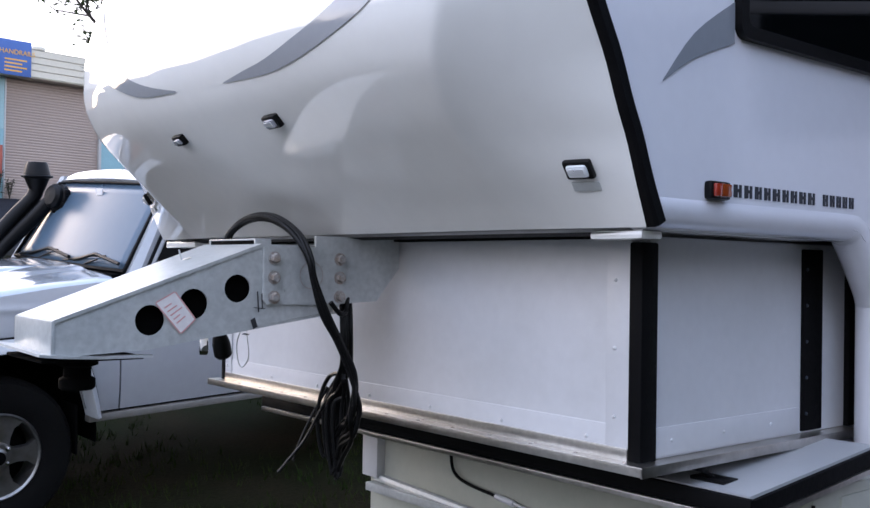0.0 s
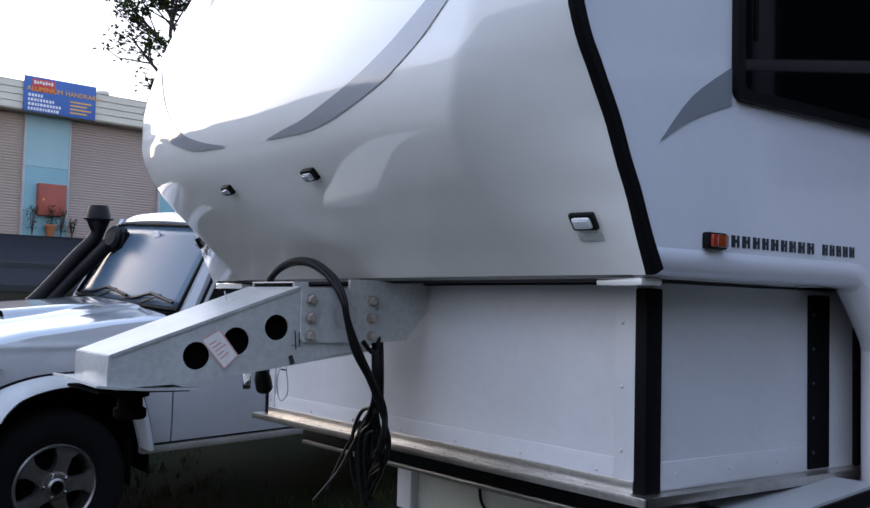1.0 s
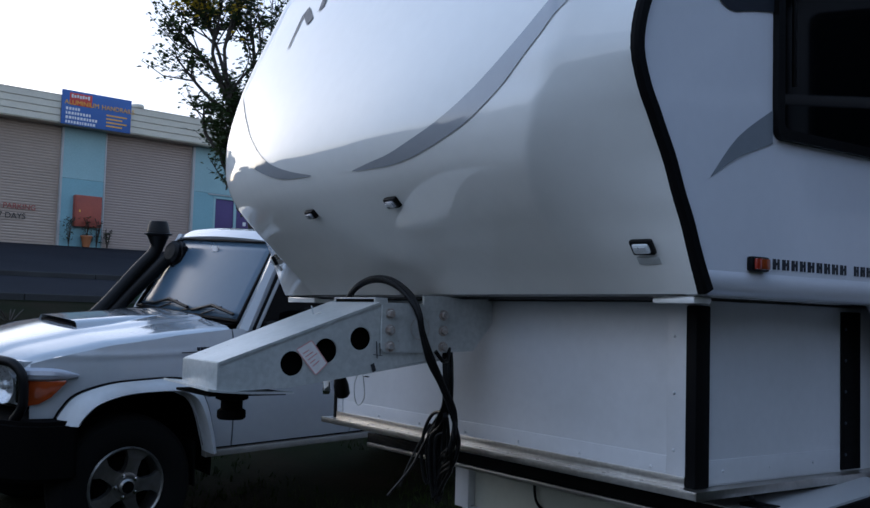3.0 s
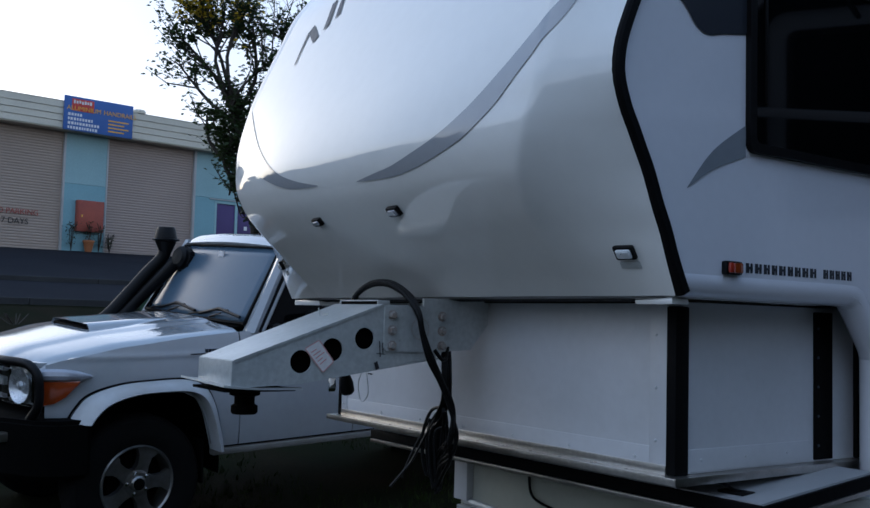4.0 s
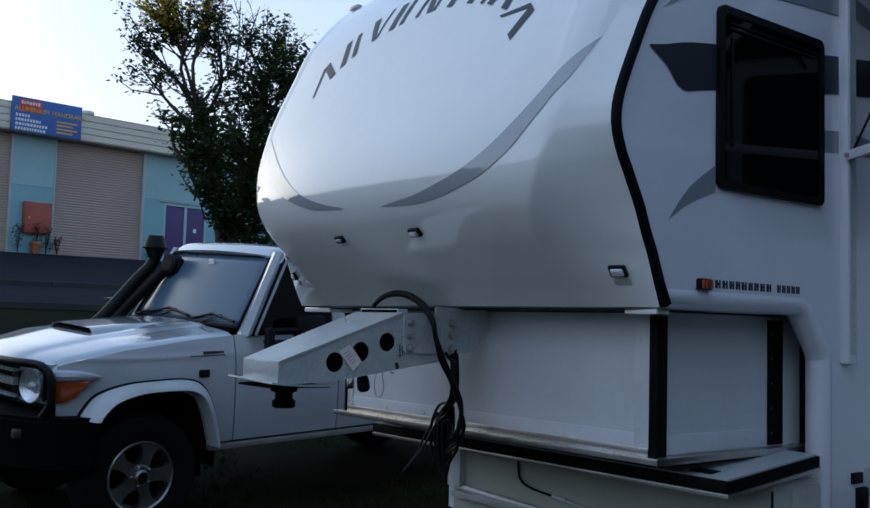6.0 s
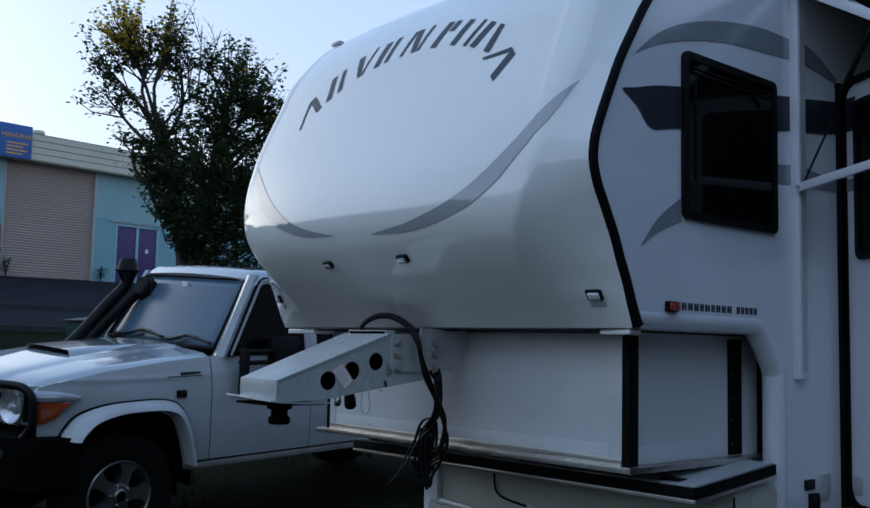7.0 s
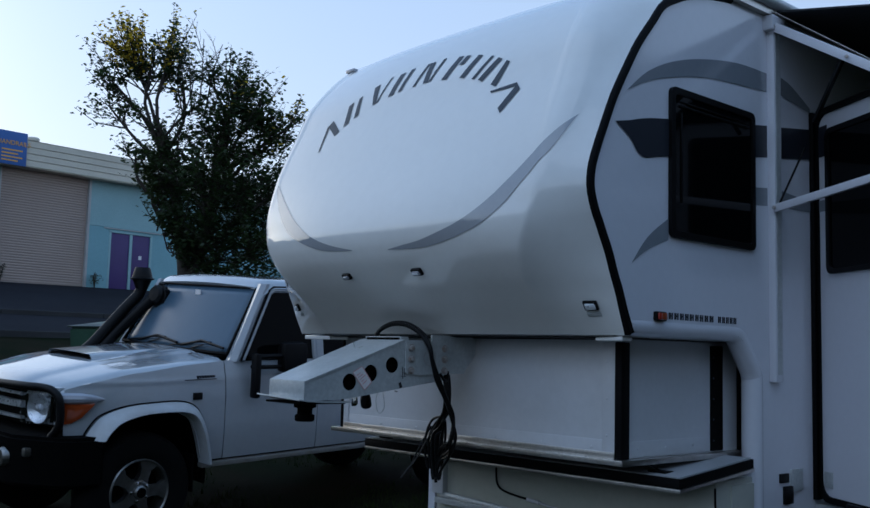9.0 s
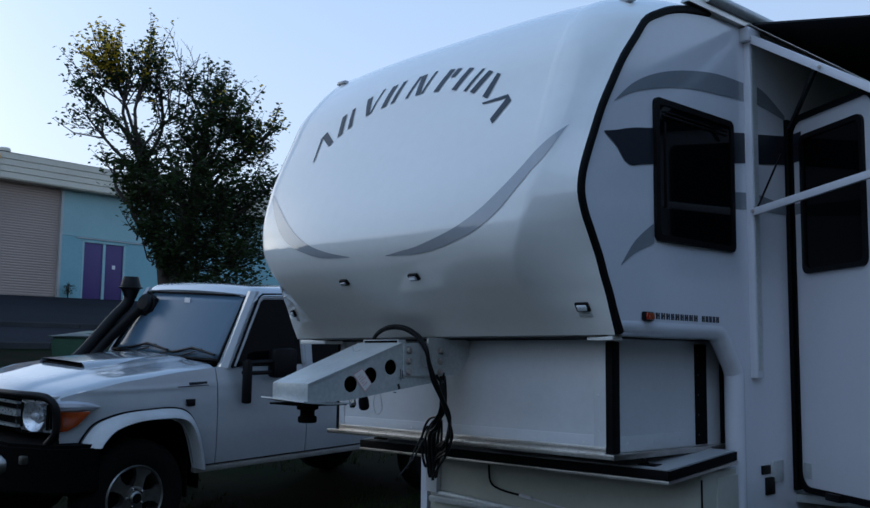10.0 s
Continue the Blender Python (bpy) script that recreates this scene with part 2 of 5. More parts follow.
tyre_rubber = node_mat("tyre_rubber", (.005, .005, .005), .8, spec=.15, scale=8, amount=.3, bump=.2, bump_scale=120)
alloy = node_mat("grey_alloy", (.33, .326, .315), .33, metal=.9, scale=6, amount=.15, second=(.20, .19, .17), patches=7)
# black for underbody parts, and for shade drawn as solid pieces
under_black = node_mat("underbody_and_shade_black", (.003, .003, .003), .9, scale=5, amount=.3, spec=.05)
# opaque pane: the sky's reflection is put in as a blue-grey base colour
windscreen = node_mat("windscreen_sky_tone", (.075, .115, .160), .22, scale=2, amount=.05, spec=.4)
# both grass colours go near black to carry the shade under the vehicles
grass_soil = node_mat("shaded_grass_and_soil", (.007, .011, .004), 1, spec=.02, scale=6, amount=.45, bump=.8, bump_scale=40, second=(.017, .014, .008), patches=1.1)
blade = node_mat("shaded_grass_blade", (.014, .030, .006), .8, scale=2, amount=.3, spec=.05, second=(.032, .042, .012), patches=2)
asphalt = node_mat("asphalt", (.020, .021, .026), 1, spec=.05, scale=12, amount=.35, bump=.5, bump_scale=150, second=(.014, .0145, .018), patches=.3)
concrete = node_mat("kerb_concrete", (.05, .05, .05), .95, spec=.1, scale=5, amount=.25, bump=.3, bump_scale=60)
bounce_ground = node_mat("pale_bounce_ground", (.19, .18, .16), .85, scale=5, amount=.25, bump=.3, bump_scale=60)
roller_tan = node_mat("tan_roller_door", (.36, .285, .225), .55, scale=3, amount=.1, second=(.32, .25, .195), patches=.4)
roller_grey = node_mat("dusty_pink_roller_door", (.345, .275, .232), .55, scale=3, amount=.1, second=(.31, .245, .205), patches=.4)
teal_wall = node_mat("pale_teal_render", (.31, .46, .475), .7, scale=3, amount=.14, second=(.27, .41, .425), patches=.6, bump=.1)
teal_dark = node_mat("mid_teal_render", (.23, .40, .44), .7, scale=3, amount=.14, second=(.205, .36, .40), patches=.6, bump=.1)
fascia_cream = node_mat("cream_fascia_metal", (.60, .56, .45), .5, scale=3, amount=.12, second=(.52, .48, .385), patches=.5)
purple = node_mat("purple_door_paint", (.05, .024, .135), .45, scale=4, amount=.12)
rust_red = node_mat("red_brown_paint", (.33, .075, .045), .6, scale=5, amount=.2, second=(.26, .06, .04), patches=2)
sign_blue = node_mat("blue_sign_board", (.045, .12, .38), .5, scale=4, amount=.12)
sign_yellow = node_mat("yellow_sign_paint", (.78, .42, .05), .55)
sign_red = node_mat("red_sign_paint", (.55, .05, .04), .55)
sign_white = node_mat("white_sign_paint", (.74, .74, .74), .55)
ink_red = node_mat("red_stencil_paint", (.30, .055, .04), .65)
ink_black = node_mat("black_stencil_paint", (.03, .025, .022), .65)
terracotta = node_mat("terracotta", (.42, .16, .06), .7, scale=8, amount=.2)
bark = node_mat("bark", (.055, .045, .035), .9, scale=9, amount=.35, bump=.6, bump_scale=60)


def leaf_mat(name, color, second):
    """A thin leaf: part of the light comes through it."""
    m = node_mat(name, color, .45, scale=2, amount=.3, second=second, patches=1.5)
    nodes, links = m.node_tree.nodes, m.node_tree.links
    surface, thin, both = nodes["Principled BSDF"], nodes.new("ShaderNodeBsdfTranslucent"), nodes.new("ShaderNodeMixShader")
    links.new(surface.inputs["Base Color"].links[0].from_socket, thin.inputs["Color"])
    both.inputs["Fac"].default_value = .45
    links.new(surface.outputs["BSDF"], both.inputs[1])
    links.new(thin.outputs["BSDF"], both.inputs[2])
    links.new(both.outputs["Shader"], nodes["Material Output"].inputs["Surface"])
    return m


leaf = leaf_mat("dark_green_leaf", (.030, .052, .018), (.05, .075, .022))
# bright leaf copy: yellow light on the crown's top put into the colour
leaf_lit = leaf_mat("yellow_lit_leaf", (.70, .48, .02), (.50, .40, .03))
bin_green = node_mat("bin_green_plastic", (.022, .062, .034), .4, scale=4, amount=.2)
bin_lid = node_mat("grey_green_bin_lid", (.045, .062, .055), .55, scale=4, amount=.2)
far_green = node_mat("far_foliage", (.028, .042, .020), .9, scale=.6, amount=.4, second=(.045, .055, .025), patches=.2)
roof_metal = node_mat("roof_sheet_metal", (.42, .42, .41), .5, scale=3, amount=.15)


# ---- ground, road, far woods ----
def ground_at(x, y):
    near = max(0.0, 1 - (abs(x + 3) + abs(y)) / 40)
    return Vector((x, y, ground_z(x, y) + .02 * near * noise.noise(Vector((x * .9, y * .9, 0)))))


xs = [-400, -200, -90, -60, -48, -40, -34, -30, -26, -21.6, -19, -17, -15, -13, -11, -10] + spread(-9, 6, 50) + [8, 11, 15, 22, 35, 60, 120, 400]
ys = [-400, -200, -100, -60, -40, -25, -15, -10, -7] + spread(-5, 8, 42) + [10, 13, 17, 22, 30, 45, 70, 120, 220, 400]
ground = solid("ground", sheet(bmesh.new(), ground_at, xs, ys), grass_soil, "green worn grass on bare soil, darkened for shade", "grass", kind="structure", angle=180)


def strip(name, x_a, x_b, lift, material, label, category):
    xs_, ys_ = spread(x_a, x_b, 6), spread(-120, 160, 40)
    bm = sheet(bmesh.new(), lambda x, y: Vector((x, y, ground_z(x, y) + lift)), xs_, ys_)
    return solid(name, bm, material, label, category, kind="structure", angle=180)


road = strip("road", -17.2, -21.5, .012, asphalt, "dark grey asphalt road rising to the sheds", "road")
pavement = strip("pavement", -21.7, -35.5, .12, asphalt, "dark asphalt forecourt before the sheds", "forecourt")
# unseen pale patch, added to throw light up at the nose and box
def bounce_patch_at(a, r):
    wob = 1 + .22 * noise.noise(Vector((math.cos(a) * 1.6, math.sin(a) * 1.6, 2))) + .08 * noise.noise(Vector((math.cos(a) * 6, math.sin(a) * 6, 4)))
    x, y = 1.3 + 2.7 * r * wob * math.cos(a), -3.9 + 3.0 * r * wob * math.sin(a)
    return Vector((x, y, ground_z(x, y) + .035 - .05 * max(0, r - .9) / .1))


solid("bounce_patch", sheet(bmesh.new(), bounce_patch_at, spread(0, 2 * math.pi, 72), [.02, .3, .6, .9, 1]), bounce_ground, "pale ground out of view, added to bounce light", "gravel", kind="structure", angle=180)
for n, x in ((1, -17.1), (2, -21.6)):
    bm = bmesh.new()
    for i in range(46):
        y = -60 + i * 2.6
        z = ground_z(x, y)
        box(bm, (x - .09, y, z - .2), (x + .09, y + 2.59, z + .125), .015, steps=1)
    solid("kerb_%d" % n, bm, concrete, "grey concrete kerb along the road", "kerb", kind="structure")

# unseen foliage all round, added to block low sky and fill reflections
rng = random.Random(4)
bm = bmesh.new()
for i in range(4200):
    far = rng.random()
    # rear row: shades the ground under the vehicles
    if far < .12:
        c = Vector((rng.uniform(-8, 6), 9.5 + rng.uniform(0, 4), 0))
    # near hedge on the right: darkens the lower side wall
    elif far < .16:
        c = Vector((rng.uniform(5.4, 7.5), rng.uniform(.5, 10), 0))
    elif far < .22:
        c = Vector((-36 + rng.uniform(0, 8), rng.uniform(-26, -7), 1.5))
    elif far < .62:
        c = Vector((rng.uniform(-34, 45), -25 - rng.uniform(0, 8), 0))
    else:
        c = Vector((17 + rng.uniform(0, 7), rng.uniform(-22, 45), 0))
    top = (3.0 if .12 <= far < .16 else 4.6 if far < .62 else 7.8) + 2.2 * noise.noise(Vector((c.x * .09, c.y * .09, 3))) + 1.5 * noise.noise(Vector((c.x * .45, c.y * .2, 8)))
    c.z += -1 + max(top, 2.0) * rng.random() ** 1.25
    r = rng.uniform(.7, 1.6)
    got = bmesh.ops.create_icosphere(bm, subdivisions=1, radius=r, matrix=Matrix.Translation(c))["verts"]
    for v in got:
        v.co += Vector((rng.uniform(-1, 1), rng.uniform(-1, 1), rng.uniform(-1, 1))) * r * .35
solid("backdrop", bm, far_green, "dark trees and shrubs out of view, added to shade and be reflected", "trees", kind="structure", angle=20)

# grass between the wheels and round the shadows
rng = random.Random(7)
bm = bmesh.new()
for i in range(9000):
    x, y = rng.uniform(-7.5, 1.6), rng.uniform(-1.6, 6.5)
    if noise.noise(Vector((x * .8, y * .8, 5))) < -.12 + .35 * rng.random() - .25:
        continue
    z = ground_z(x, y) - .02
    for _ in range(3):
        a, h, b = rng.uniform(0, 6.28), rng.uniform(.025, .075), rng.uniform(-.04, .04)
        d = Vector((math.cos(a), math.sin(a), 0)) * .006
        p = Vector((x + rng.uniform(-.03, .03), y + rng.uniform(-.03, .03), z))
        v = [bm.verts.new(p - d), bm.verts.new(p + d), bm.verts.new(p + Vector((b, b * .6, h + .02)))]
        bm.faces.new(v)
grass = solid("grass", bm, blade, "short patchy green grass, darkened for shade", "grass", kind="stuff", angle=180)


# ---- the caravan ----
caravan = thing("caravan", pose(0, 0, 0), "white fifth-wheel caravan with moulded nose and grey swooshes", "caravan")

bm = sheet(bmesh.new(), nose_point, spread(-HALF, HALF, 196), spread(0, len(MID_LINE) - 1.0001, 96))
nose_cap = part("nose_cap", bm, gelcoat, caravan, "glossy white moulded nose with a tucked-in lower lip", angle=180)

bm = bmesh.new()
sheet(bm, lambda x, s: nose_point(x, 0).lerp(Vector((x, .66, 1.392)), s), spread(-HALF, HALF, 40), [0, .05, 1])
part("nose_floor", bm, box_paint, caravan)

# side walls, with the curved front edge
rim = [tuple(catmull(RIM_LINE, k)) for k in spread(0, len(RIM_LINE) - 1.0001, 60)]
wall_line = rim + [(1.2, 2.975), (7.4, 2.99), (7.4, .34), (.845, .34), (.845, 1.225), (.82, 1.270), (.735, 1.378), (.69, 1.412), (.62, 1.425), (-.09, 1.425)]
for side in (1, -1):
    part("side_wall", prism(bmesh.new(), wall_line, "x", side * 1.045, side * 1.1), side_skin, caravan, angle=25)
bm = bmesh.new()
tube(bm, smooth_line([(1.056, -.112, 1.437), (1.056, .30, 1.437), (1.056, .63, 1.437), (1.056, .695, 1.428), (1.056, .735, 1.40), (1.056, .828, 1.288), (1.056, .853, 1.245), (1.056, .858, 1.20), (1.056, .858, .80), (1.056, .858, .36)], 4), .0475, 18)
part("rolled_edge", bm, side_skin, caravan, angle=60)
bm = sheet(bmesh.new(), lambda x, s: nose_point(x, len(MID_LINE) - 1.0001).lerp(Vector((x, 7.4, 3.03 - .03 * abs(x))), s), spread(-HALF, HALF, 20), [0, .1, .5, 1])
part("roof", bm, side_skin, caravan)
part("rear_wall", boxes(((-1.045, 7.35, .34), (1.045, 7.4, 2.99))), side_skin, caravan)
part("lower_front_wall", boxes(((-1.045, 1.02, .34), (1.045, 1.06, 1.39))), side_skin, caravan)
part("under_floor", boxes(((-1.04, 1.06, .33), (1.04, 7.35, .38))), under_black, caravan)


def rim_trim(side):
    bm = bmesh.new()
    inner, outer = [], []
    for i, p in enumerate(rim):
        a, b = Vector(rim[max(i - 1, 0)]), Vector(rim[min(i + 1, len(rim) - 1)])
        d = (b - a).normalized()
        n = Vector((d.y, -d.x))
        outer.append(Vector(p) - n * .001)
        inner.append(Vector(p) + n * .035)
    ring = []
    for o, q in zip(outer, inner):
        cross = ((o, 1.082), (o, 1.106), (o.lerp(q, .2), 1.112), (o.lerp(q, .8), 1.112), (q, 1.1005))
        ring.append([bm.verts.new((side * x, c.x, c.y)) for c, x in cross])
    for a, b in zip(ring, ring[1:]):
        for i in range(4):
            bm.faces.new((a[i], a[i + 1], b[i + 1], b[i]))
    bm.faces.new(ring[0])
    bm.faces.new(ring[-1])
    return bm


for side in (1,):
    part("trim_strip", rim_trim(side), black_rubber, caravan, "black rubber edge trim")

# lip under the nose
part("flange", boxes(((.935, -.118, 1.372), (1.070, -.05, 1.391)), bevel=.0085), gelcoat, caravan)
part("flange", boxes(((-1.07, -.125, 1.366), (-.84, .0, 1.389)), bevel=.006), gelcoat, caravan)
bm = bmesh.new()
sheet(bm, lambda x, s: nose_point(x, 0) + Vector((0, .012 + .05 * s, -.008 - .006 * s)), spread(-.95, 1.05, 30), [0, .4, 1])
part("lip_seal", bm, black_rubber, caravan)
# narrow black strip painted in for the shade beneath the nose
part("nose_shade_strip", boxes(((-.9, .004, 1.380), (.9, .05, 1.392)), bevel=.003), under_black, caravan)

# rail along the top of the side wall
bm = bmesh.new()
prism(bm, [(.40, 2.925), (7.4, 2.975), (7.4, 3.005), (.43, 2.962)], "x", 1.085, 1.13)
part("awning_rail", bm, mill_alu, caravan)
bm = bmesh.new()
tube(bm, [(1.135, .55, 2.985), (1.135, 7.3, 3.04)], .028, 12)
part("awning_case", bm, galv, caravan)


# ---- swooshes and lettering shapes on the nose ----
def nose_ribbon(low, high):
    return ribbon(finer(low), finer(high), lambda x, z: nose_at(x, z, .003))


part("swoosh", nose_ribbon(((.122, 1.750), (.237, 1.747), (.347, 1.747), (.481, 1.764), (.616, 1.796), (.706, 1.830), (.796, 1.891), (.890, 1.990), (.930, 2.038), (.980, 2.105), (1.028, 2.232)),
                           ((.124, 1.752), (.227, 1.764), (.332, 1.776), (.446, 1.801), (.556, 1.832), (.646, 1.872), (.746, 1.938), (.836, 2.018), (.890, 2.073), (.955, 2.145), (1.029, 2.235))), decal_pale, caravan, "long pale grey swoosh")
part("swoosh", nose_ribbon(((-.130, 1.760), (-.332, 1.770), (-.476, 1.803), (-.603, 1.850), (-.721, 1.918), (-.828, 2.020), (-.912, 2.130)),
                           ((-.128, 1.763), (-.267, 1.789), (-.402, 1.827), (-.526, 1.882), (-.661, 1.964), (-.791, 2.060), (-.913, 2.160))), decal_pale, caravan, "long pale grey swoosh")


def glyph(cx, cz, w, h, lean, swing, strokes):
    """A block of slanted bars with a stencil gap; swing turns it along the arc."""
    bm = bmesh.new()
    c, s = math.cos(radians(swing)), math.sin(radians(swing))
    def put(a, b):
        a = a + b * lean
        return nose_at(cx + a * c - b * s, cz + a * s + b * c, .003)
    for a0, b0, a1, b1, t0, t1 in strokes:
        low = [(a0 * w - t0, b0 * h), ((a0 + a1) / 2 * w - (t0 + t1) / 2, (b0 + b1) / 2 * h), (a1 * w - t1, b1 * h)]
        high = [(a0 * w + t0, b0 * h), ((a0 + a1) / 2 * w + (t0 + t1) / 2, (b0 + b1) / 2 * h), (a1 * w + t1, b1 * h)]
        rows = [[bm.verts.new(put(*p)), bm.verts.new(put(*q))] for p, q in zip(low, high)]
        for a, b in zip(rows, rows[1:]):
            bm.faces.new((a[0], b[0], b[1], a[1]))
    return bm


# (x, height, width, turn along the arc): plain slanted bars stand for the letters
peak = ((-.5, -.5, -.08, .5, .007, .012), (.04, .5, .5, -.5, .020, .018))
stem_bow = ((-.32, -.5, -.32, .5, .018, .018), (.30, .46, .34, -.5, .012, .016))
wedge = ((-.45, .5, -.08, -.5, .019, .014), (.10, -.5, .42, .5, .007, .008))
comb = ((-.3, -.5, -.3, .5, .019, .019), (.22, -.5, .26, .5, .014, .014))
gate = ((-.42, -.5, -.42, .5, .010, .010), (-.20, .5, .20, -.5, .018, .018), (.42, -.5, .42, .5, .009, .010))
cross = ((-.1, -.5, -.1, .5, .019, .019), (.32, .1, .34, .5, .016, .016))
cup = ((-.36, .5, -.34, -.5, .018, .018), (.30, -.5, .36, .5, .010, .010))
leg = ((-.34, -.5, -.34, .5, .018, .018), (.12, .5, .42, -.5, .014, .020))
for x, z, w, swing, shape in ((-.610, 2.405, .13, 42, peak), (-.465, 2.508, .11, 28, stem_bow), (-.295, 2.578, .11, 20, wedge), (-.145, 2.603, .12, 10, comb), (.045, 2.613, .13, 2, gate),
                              (.225, 2.598, .12, -8, cross), (.390, 2.565, .13, -16, cup), (.530, 2.512, .14, -24, leg), (.645, 2.385, .14, -48, peak)):
    part("lettering_block", glyph(x, z, w, .118, .30, swing, shape), letter_grey, caravan)

# ---- marker lamps ----
def nose_lamp(x, z, wide, high, plate):
    c = nose_at(x, z, 0)
    right = (nose_at(x + .03, z, 0) - nose_at(x - .03, z, 0)).normalized()
    up = (nose_at(x, z + .03, 0) - nose_at(x, z - .03, 0)).normalized()
    out = right.cross(up).normalized()
    m = Matrix(((right.x, up.x, out.x, c.x), (right.y, up.y, out.y, c.y), (right.z, up.z, out.z, c.z), (0, 0, 0, 1)))
    lamp = part("marker_lamp", boxes(((-wide / 2, -high / 2, -.004), (wide / 2, high / 2, .014)), bevel=.006, turn=m), black_plastic, caravan, "small white marker lamp in a black frame" if plate else "small grey marker lamp in a dark bezel")
    bm = bmesh.new()
    box(bm, (-wide / 2 + .008, -high / 2 + .007, .006), (wide / 2 - .008, high / 2 - .007, .021), .006, turn=m)
    part("lens", bm, lens_clear if plate else lens_grey, lamp)
    part("reflector", boxes(((-wide * .28, -.003, .020), (wide * .28, .007, .0225)), turn=m), satin_chrome, lamp)
    if plate:
        part("label_plate", boxes(((-wide / 2, -high / 2 - .030, 0), (wide / 2, -high / 2 - .010, .003)), bevel=.001, turn=m), galv, lamp, "grey aluminium label plate")


nose_lamp(-.257, 1.656, .056, .032, False)
nose_lamp(.241, 1.656, .060, .036, False)
nose_lamp(.991, 1.509, .058, .040, True)
nose_lamp(-.985, 1.535, .060, .042, True)
# clearance lamps near the roof
for x, z in ((-.86, 2.845), (.985, 2.885)):
    c = nose_at(x, z, .006)
    part("roof_lamp", boxes(((c.x - .038, c.y - .012, c.z - .010), (c.x + .038, c.y + .018, c.z + .009)), bevel=.006), lens_grey, caravan, "small grey clearance lamp")

lamp = part("side_lamp", boxes(((1.098, .042, 1.458), (1.118, .112, 1.496)), bevel=.007), black_plastic, caravan, "orange and red side lamp on a black base")
part("amber_lens", boxes(((1.112, .070, 1.463), (1.126, .105, 1.491)), bevel=.005), amber, lamp)
part("red_lens", boxes(((1.112, .050, 1.463), (1.126, .0705, 1.491)), bevel=.005), red_lens, lamp)

# model name: plain bars in place of the letters
y = .146
for wide in (.034, .034, .030, .028, .034, .028, .030, .032, .034, 0, .026, .024, .024, .024, .026):
    if not wide:
        y += .026
        continue
    part("name_bar", boxes(((1.0985, y, 1.468), (1.1025, y + wide * .36, 1.495)), ((1.0985, y + wide * .60, 1.468), (1.1025, y + wide * .80, 1.495)), ((1.0985, y + wide * .2, 1.479), (1.1024, y + wide * .7, 1.486))), decal_dark, caravan)
    y += wide + .006


# ---- swooshes on the side wall ----
def wall_ribbon(low, high, material, label):
    part("side_swoosh", ribbon(finer(low), finer(high), lambda a, b: Vector((1.1032, a, b))), material, caravan, label)


wall_ribbon(((-.139, 2.358), (.012, 2.428), (.244, 2.492), (.471, 2.530), (.714, 2.549), (.925, 2.563)), ((-.139, 2.360), (-.008, 2.460), (.159, 2.537), (.381, 2.599), (.668, 2.645), (.925, 2.652)), decal_grey, "grey crescent swoosh")
wall_ribbon(((1.02, 2.578), (1.15, 2.56), (1.34, 2.535)), ((1.02, 2.665), (1.15, 2.64), (1.34, 2.56)), decal_grey, "grey swoosh tail")
wall_ribbon(((-.208, 2.218), (-.12, 2.17), (-.037, 2.106), (.14, 2.135), (.925, 2.252)), ((-.208, 2.222), (-.12, 2.24), (-.037, 2.262), (.14, 2.292), (.925, 2.402)), decal_dark, "dark side band with a pointed front")
wall_ribbon(((1.02, 2.262), (1.34, 2.305)), ((1.02, 2.412), (1.34, 2.455)), decal_dark, "dark side band")
wall_ribbon(((-.102, 1.678), (.0, 1.738), (.14, 1.79)), ((-.102, 1.681), (.0, 1.79), (.14, 1.878)), decal_grey, "grey pointed swoosh")
wall_ribbon(((.80, 2.012), (.925, 2.025)), ((.80, 2.095), (.925, 2.108)), decal_grey, "grey band")
wall_ribbon(((1.02, 2.03), (1.34, 2.04)), ((1.02, 2.115), (1.34, 2.09)), decal_grey, "grey band")


# ---- bedroom window ----
def rounded(lo, hi, r, n=5):
    pts = []
    for cx, cy, a0 in ((hi[0] - r, hi[1] - r, 0), (lo[0] + r, hi[1] - r, 90), (lo[0] + r, lo[1] + r, 180), (hi[0] - r, lo[1] + r, 270)):
        pts += [(cx + r * math.cos(radians(a0 + 90 * i / n)), cy + r * math.sin(radians(a0 + 90 * i / n))) for i in range(n + 1)]
    return pts


def frame_ring(bm, outer, inner, axis, a, b):
    def put(p, h):
        q = list(p)
        q.insert("xyz".index(axis), h)
        return bm.verts.new(q)
    loops = [[put(p, h) for p in line] for line, h in ((outer, a), (outer, b), (inner, b), (inner, a))]
    n = len(outer)
    for la, lb in zip(loops, loops[1:] + loops[:1]):
        for i in range(n):
            bm.faces.new((la[i], la[(i + 1) % n], lb[(i + 1) % n], lb[i]))
    return bm


window = part("window", frame_ring(bmesh.new(), rounded((.142, 1.803), (.797, 2.432), .03), rounded((.170, 1.831), (.769, 2.404), .02), "x", 1.098, 1.118), black_plastic, caravan, "black-framed dark tinted bedroom window")
part("pane", prism(bmesh.new(), rounded((.166, 1.827), (.773, 2.408), .02), "x", 1.104, 1.112), tint, window)
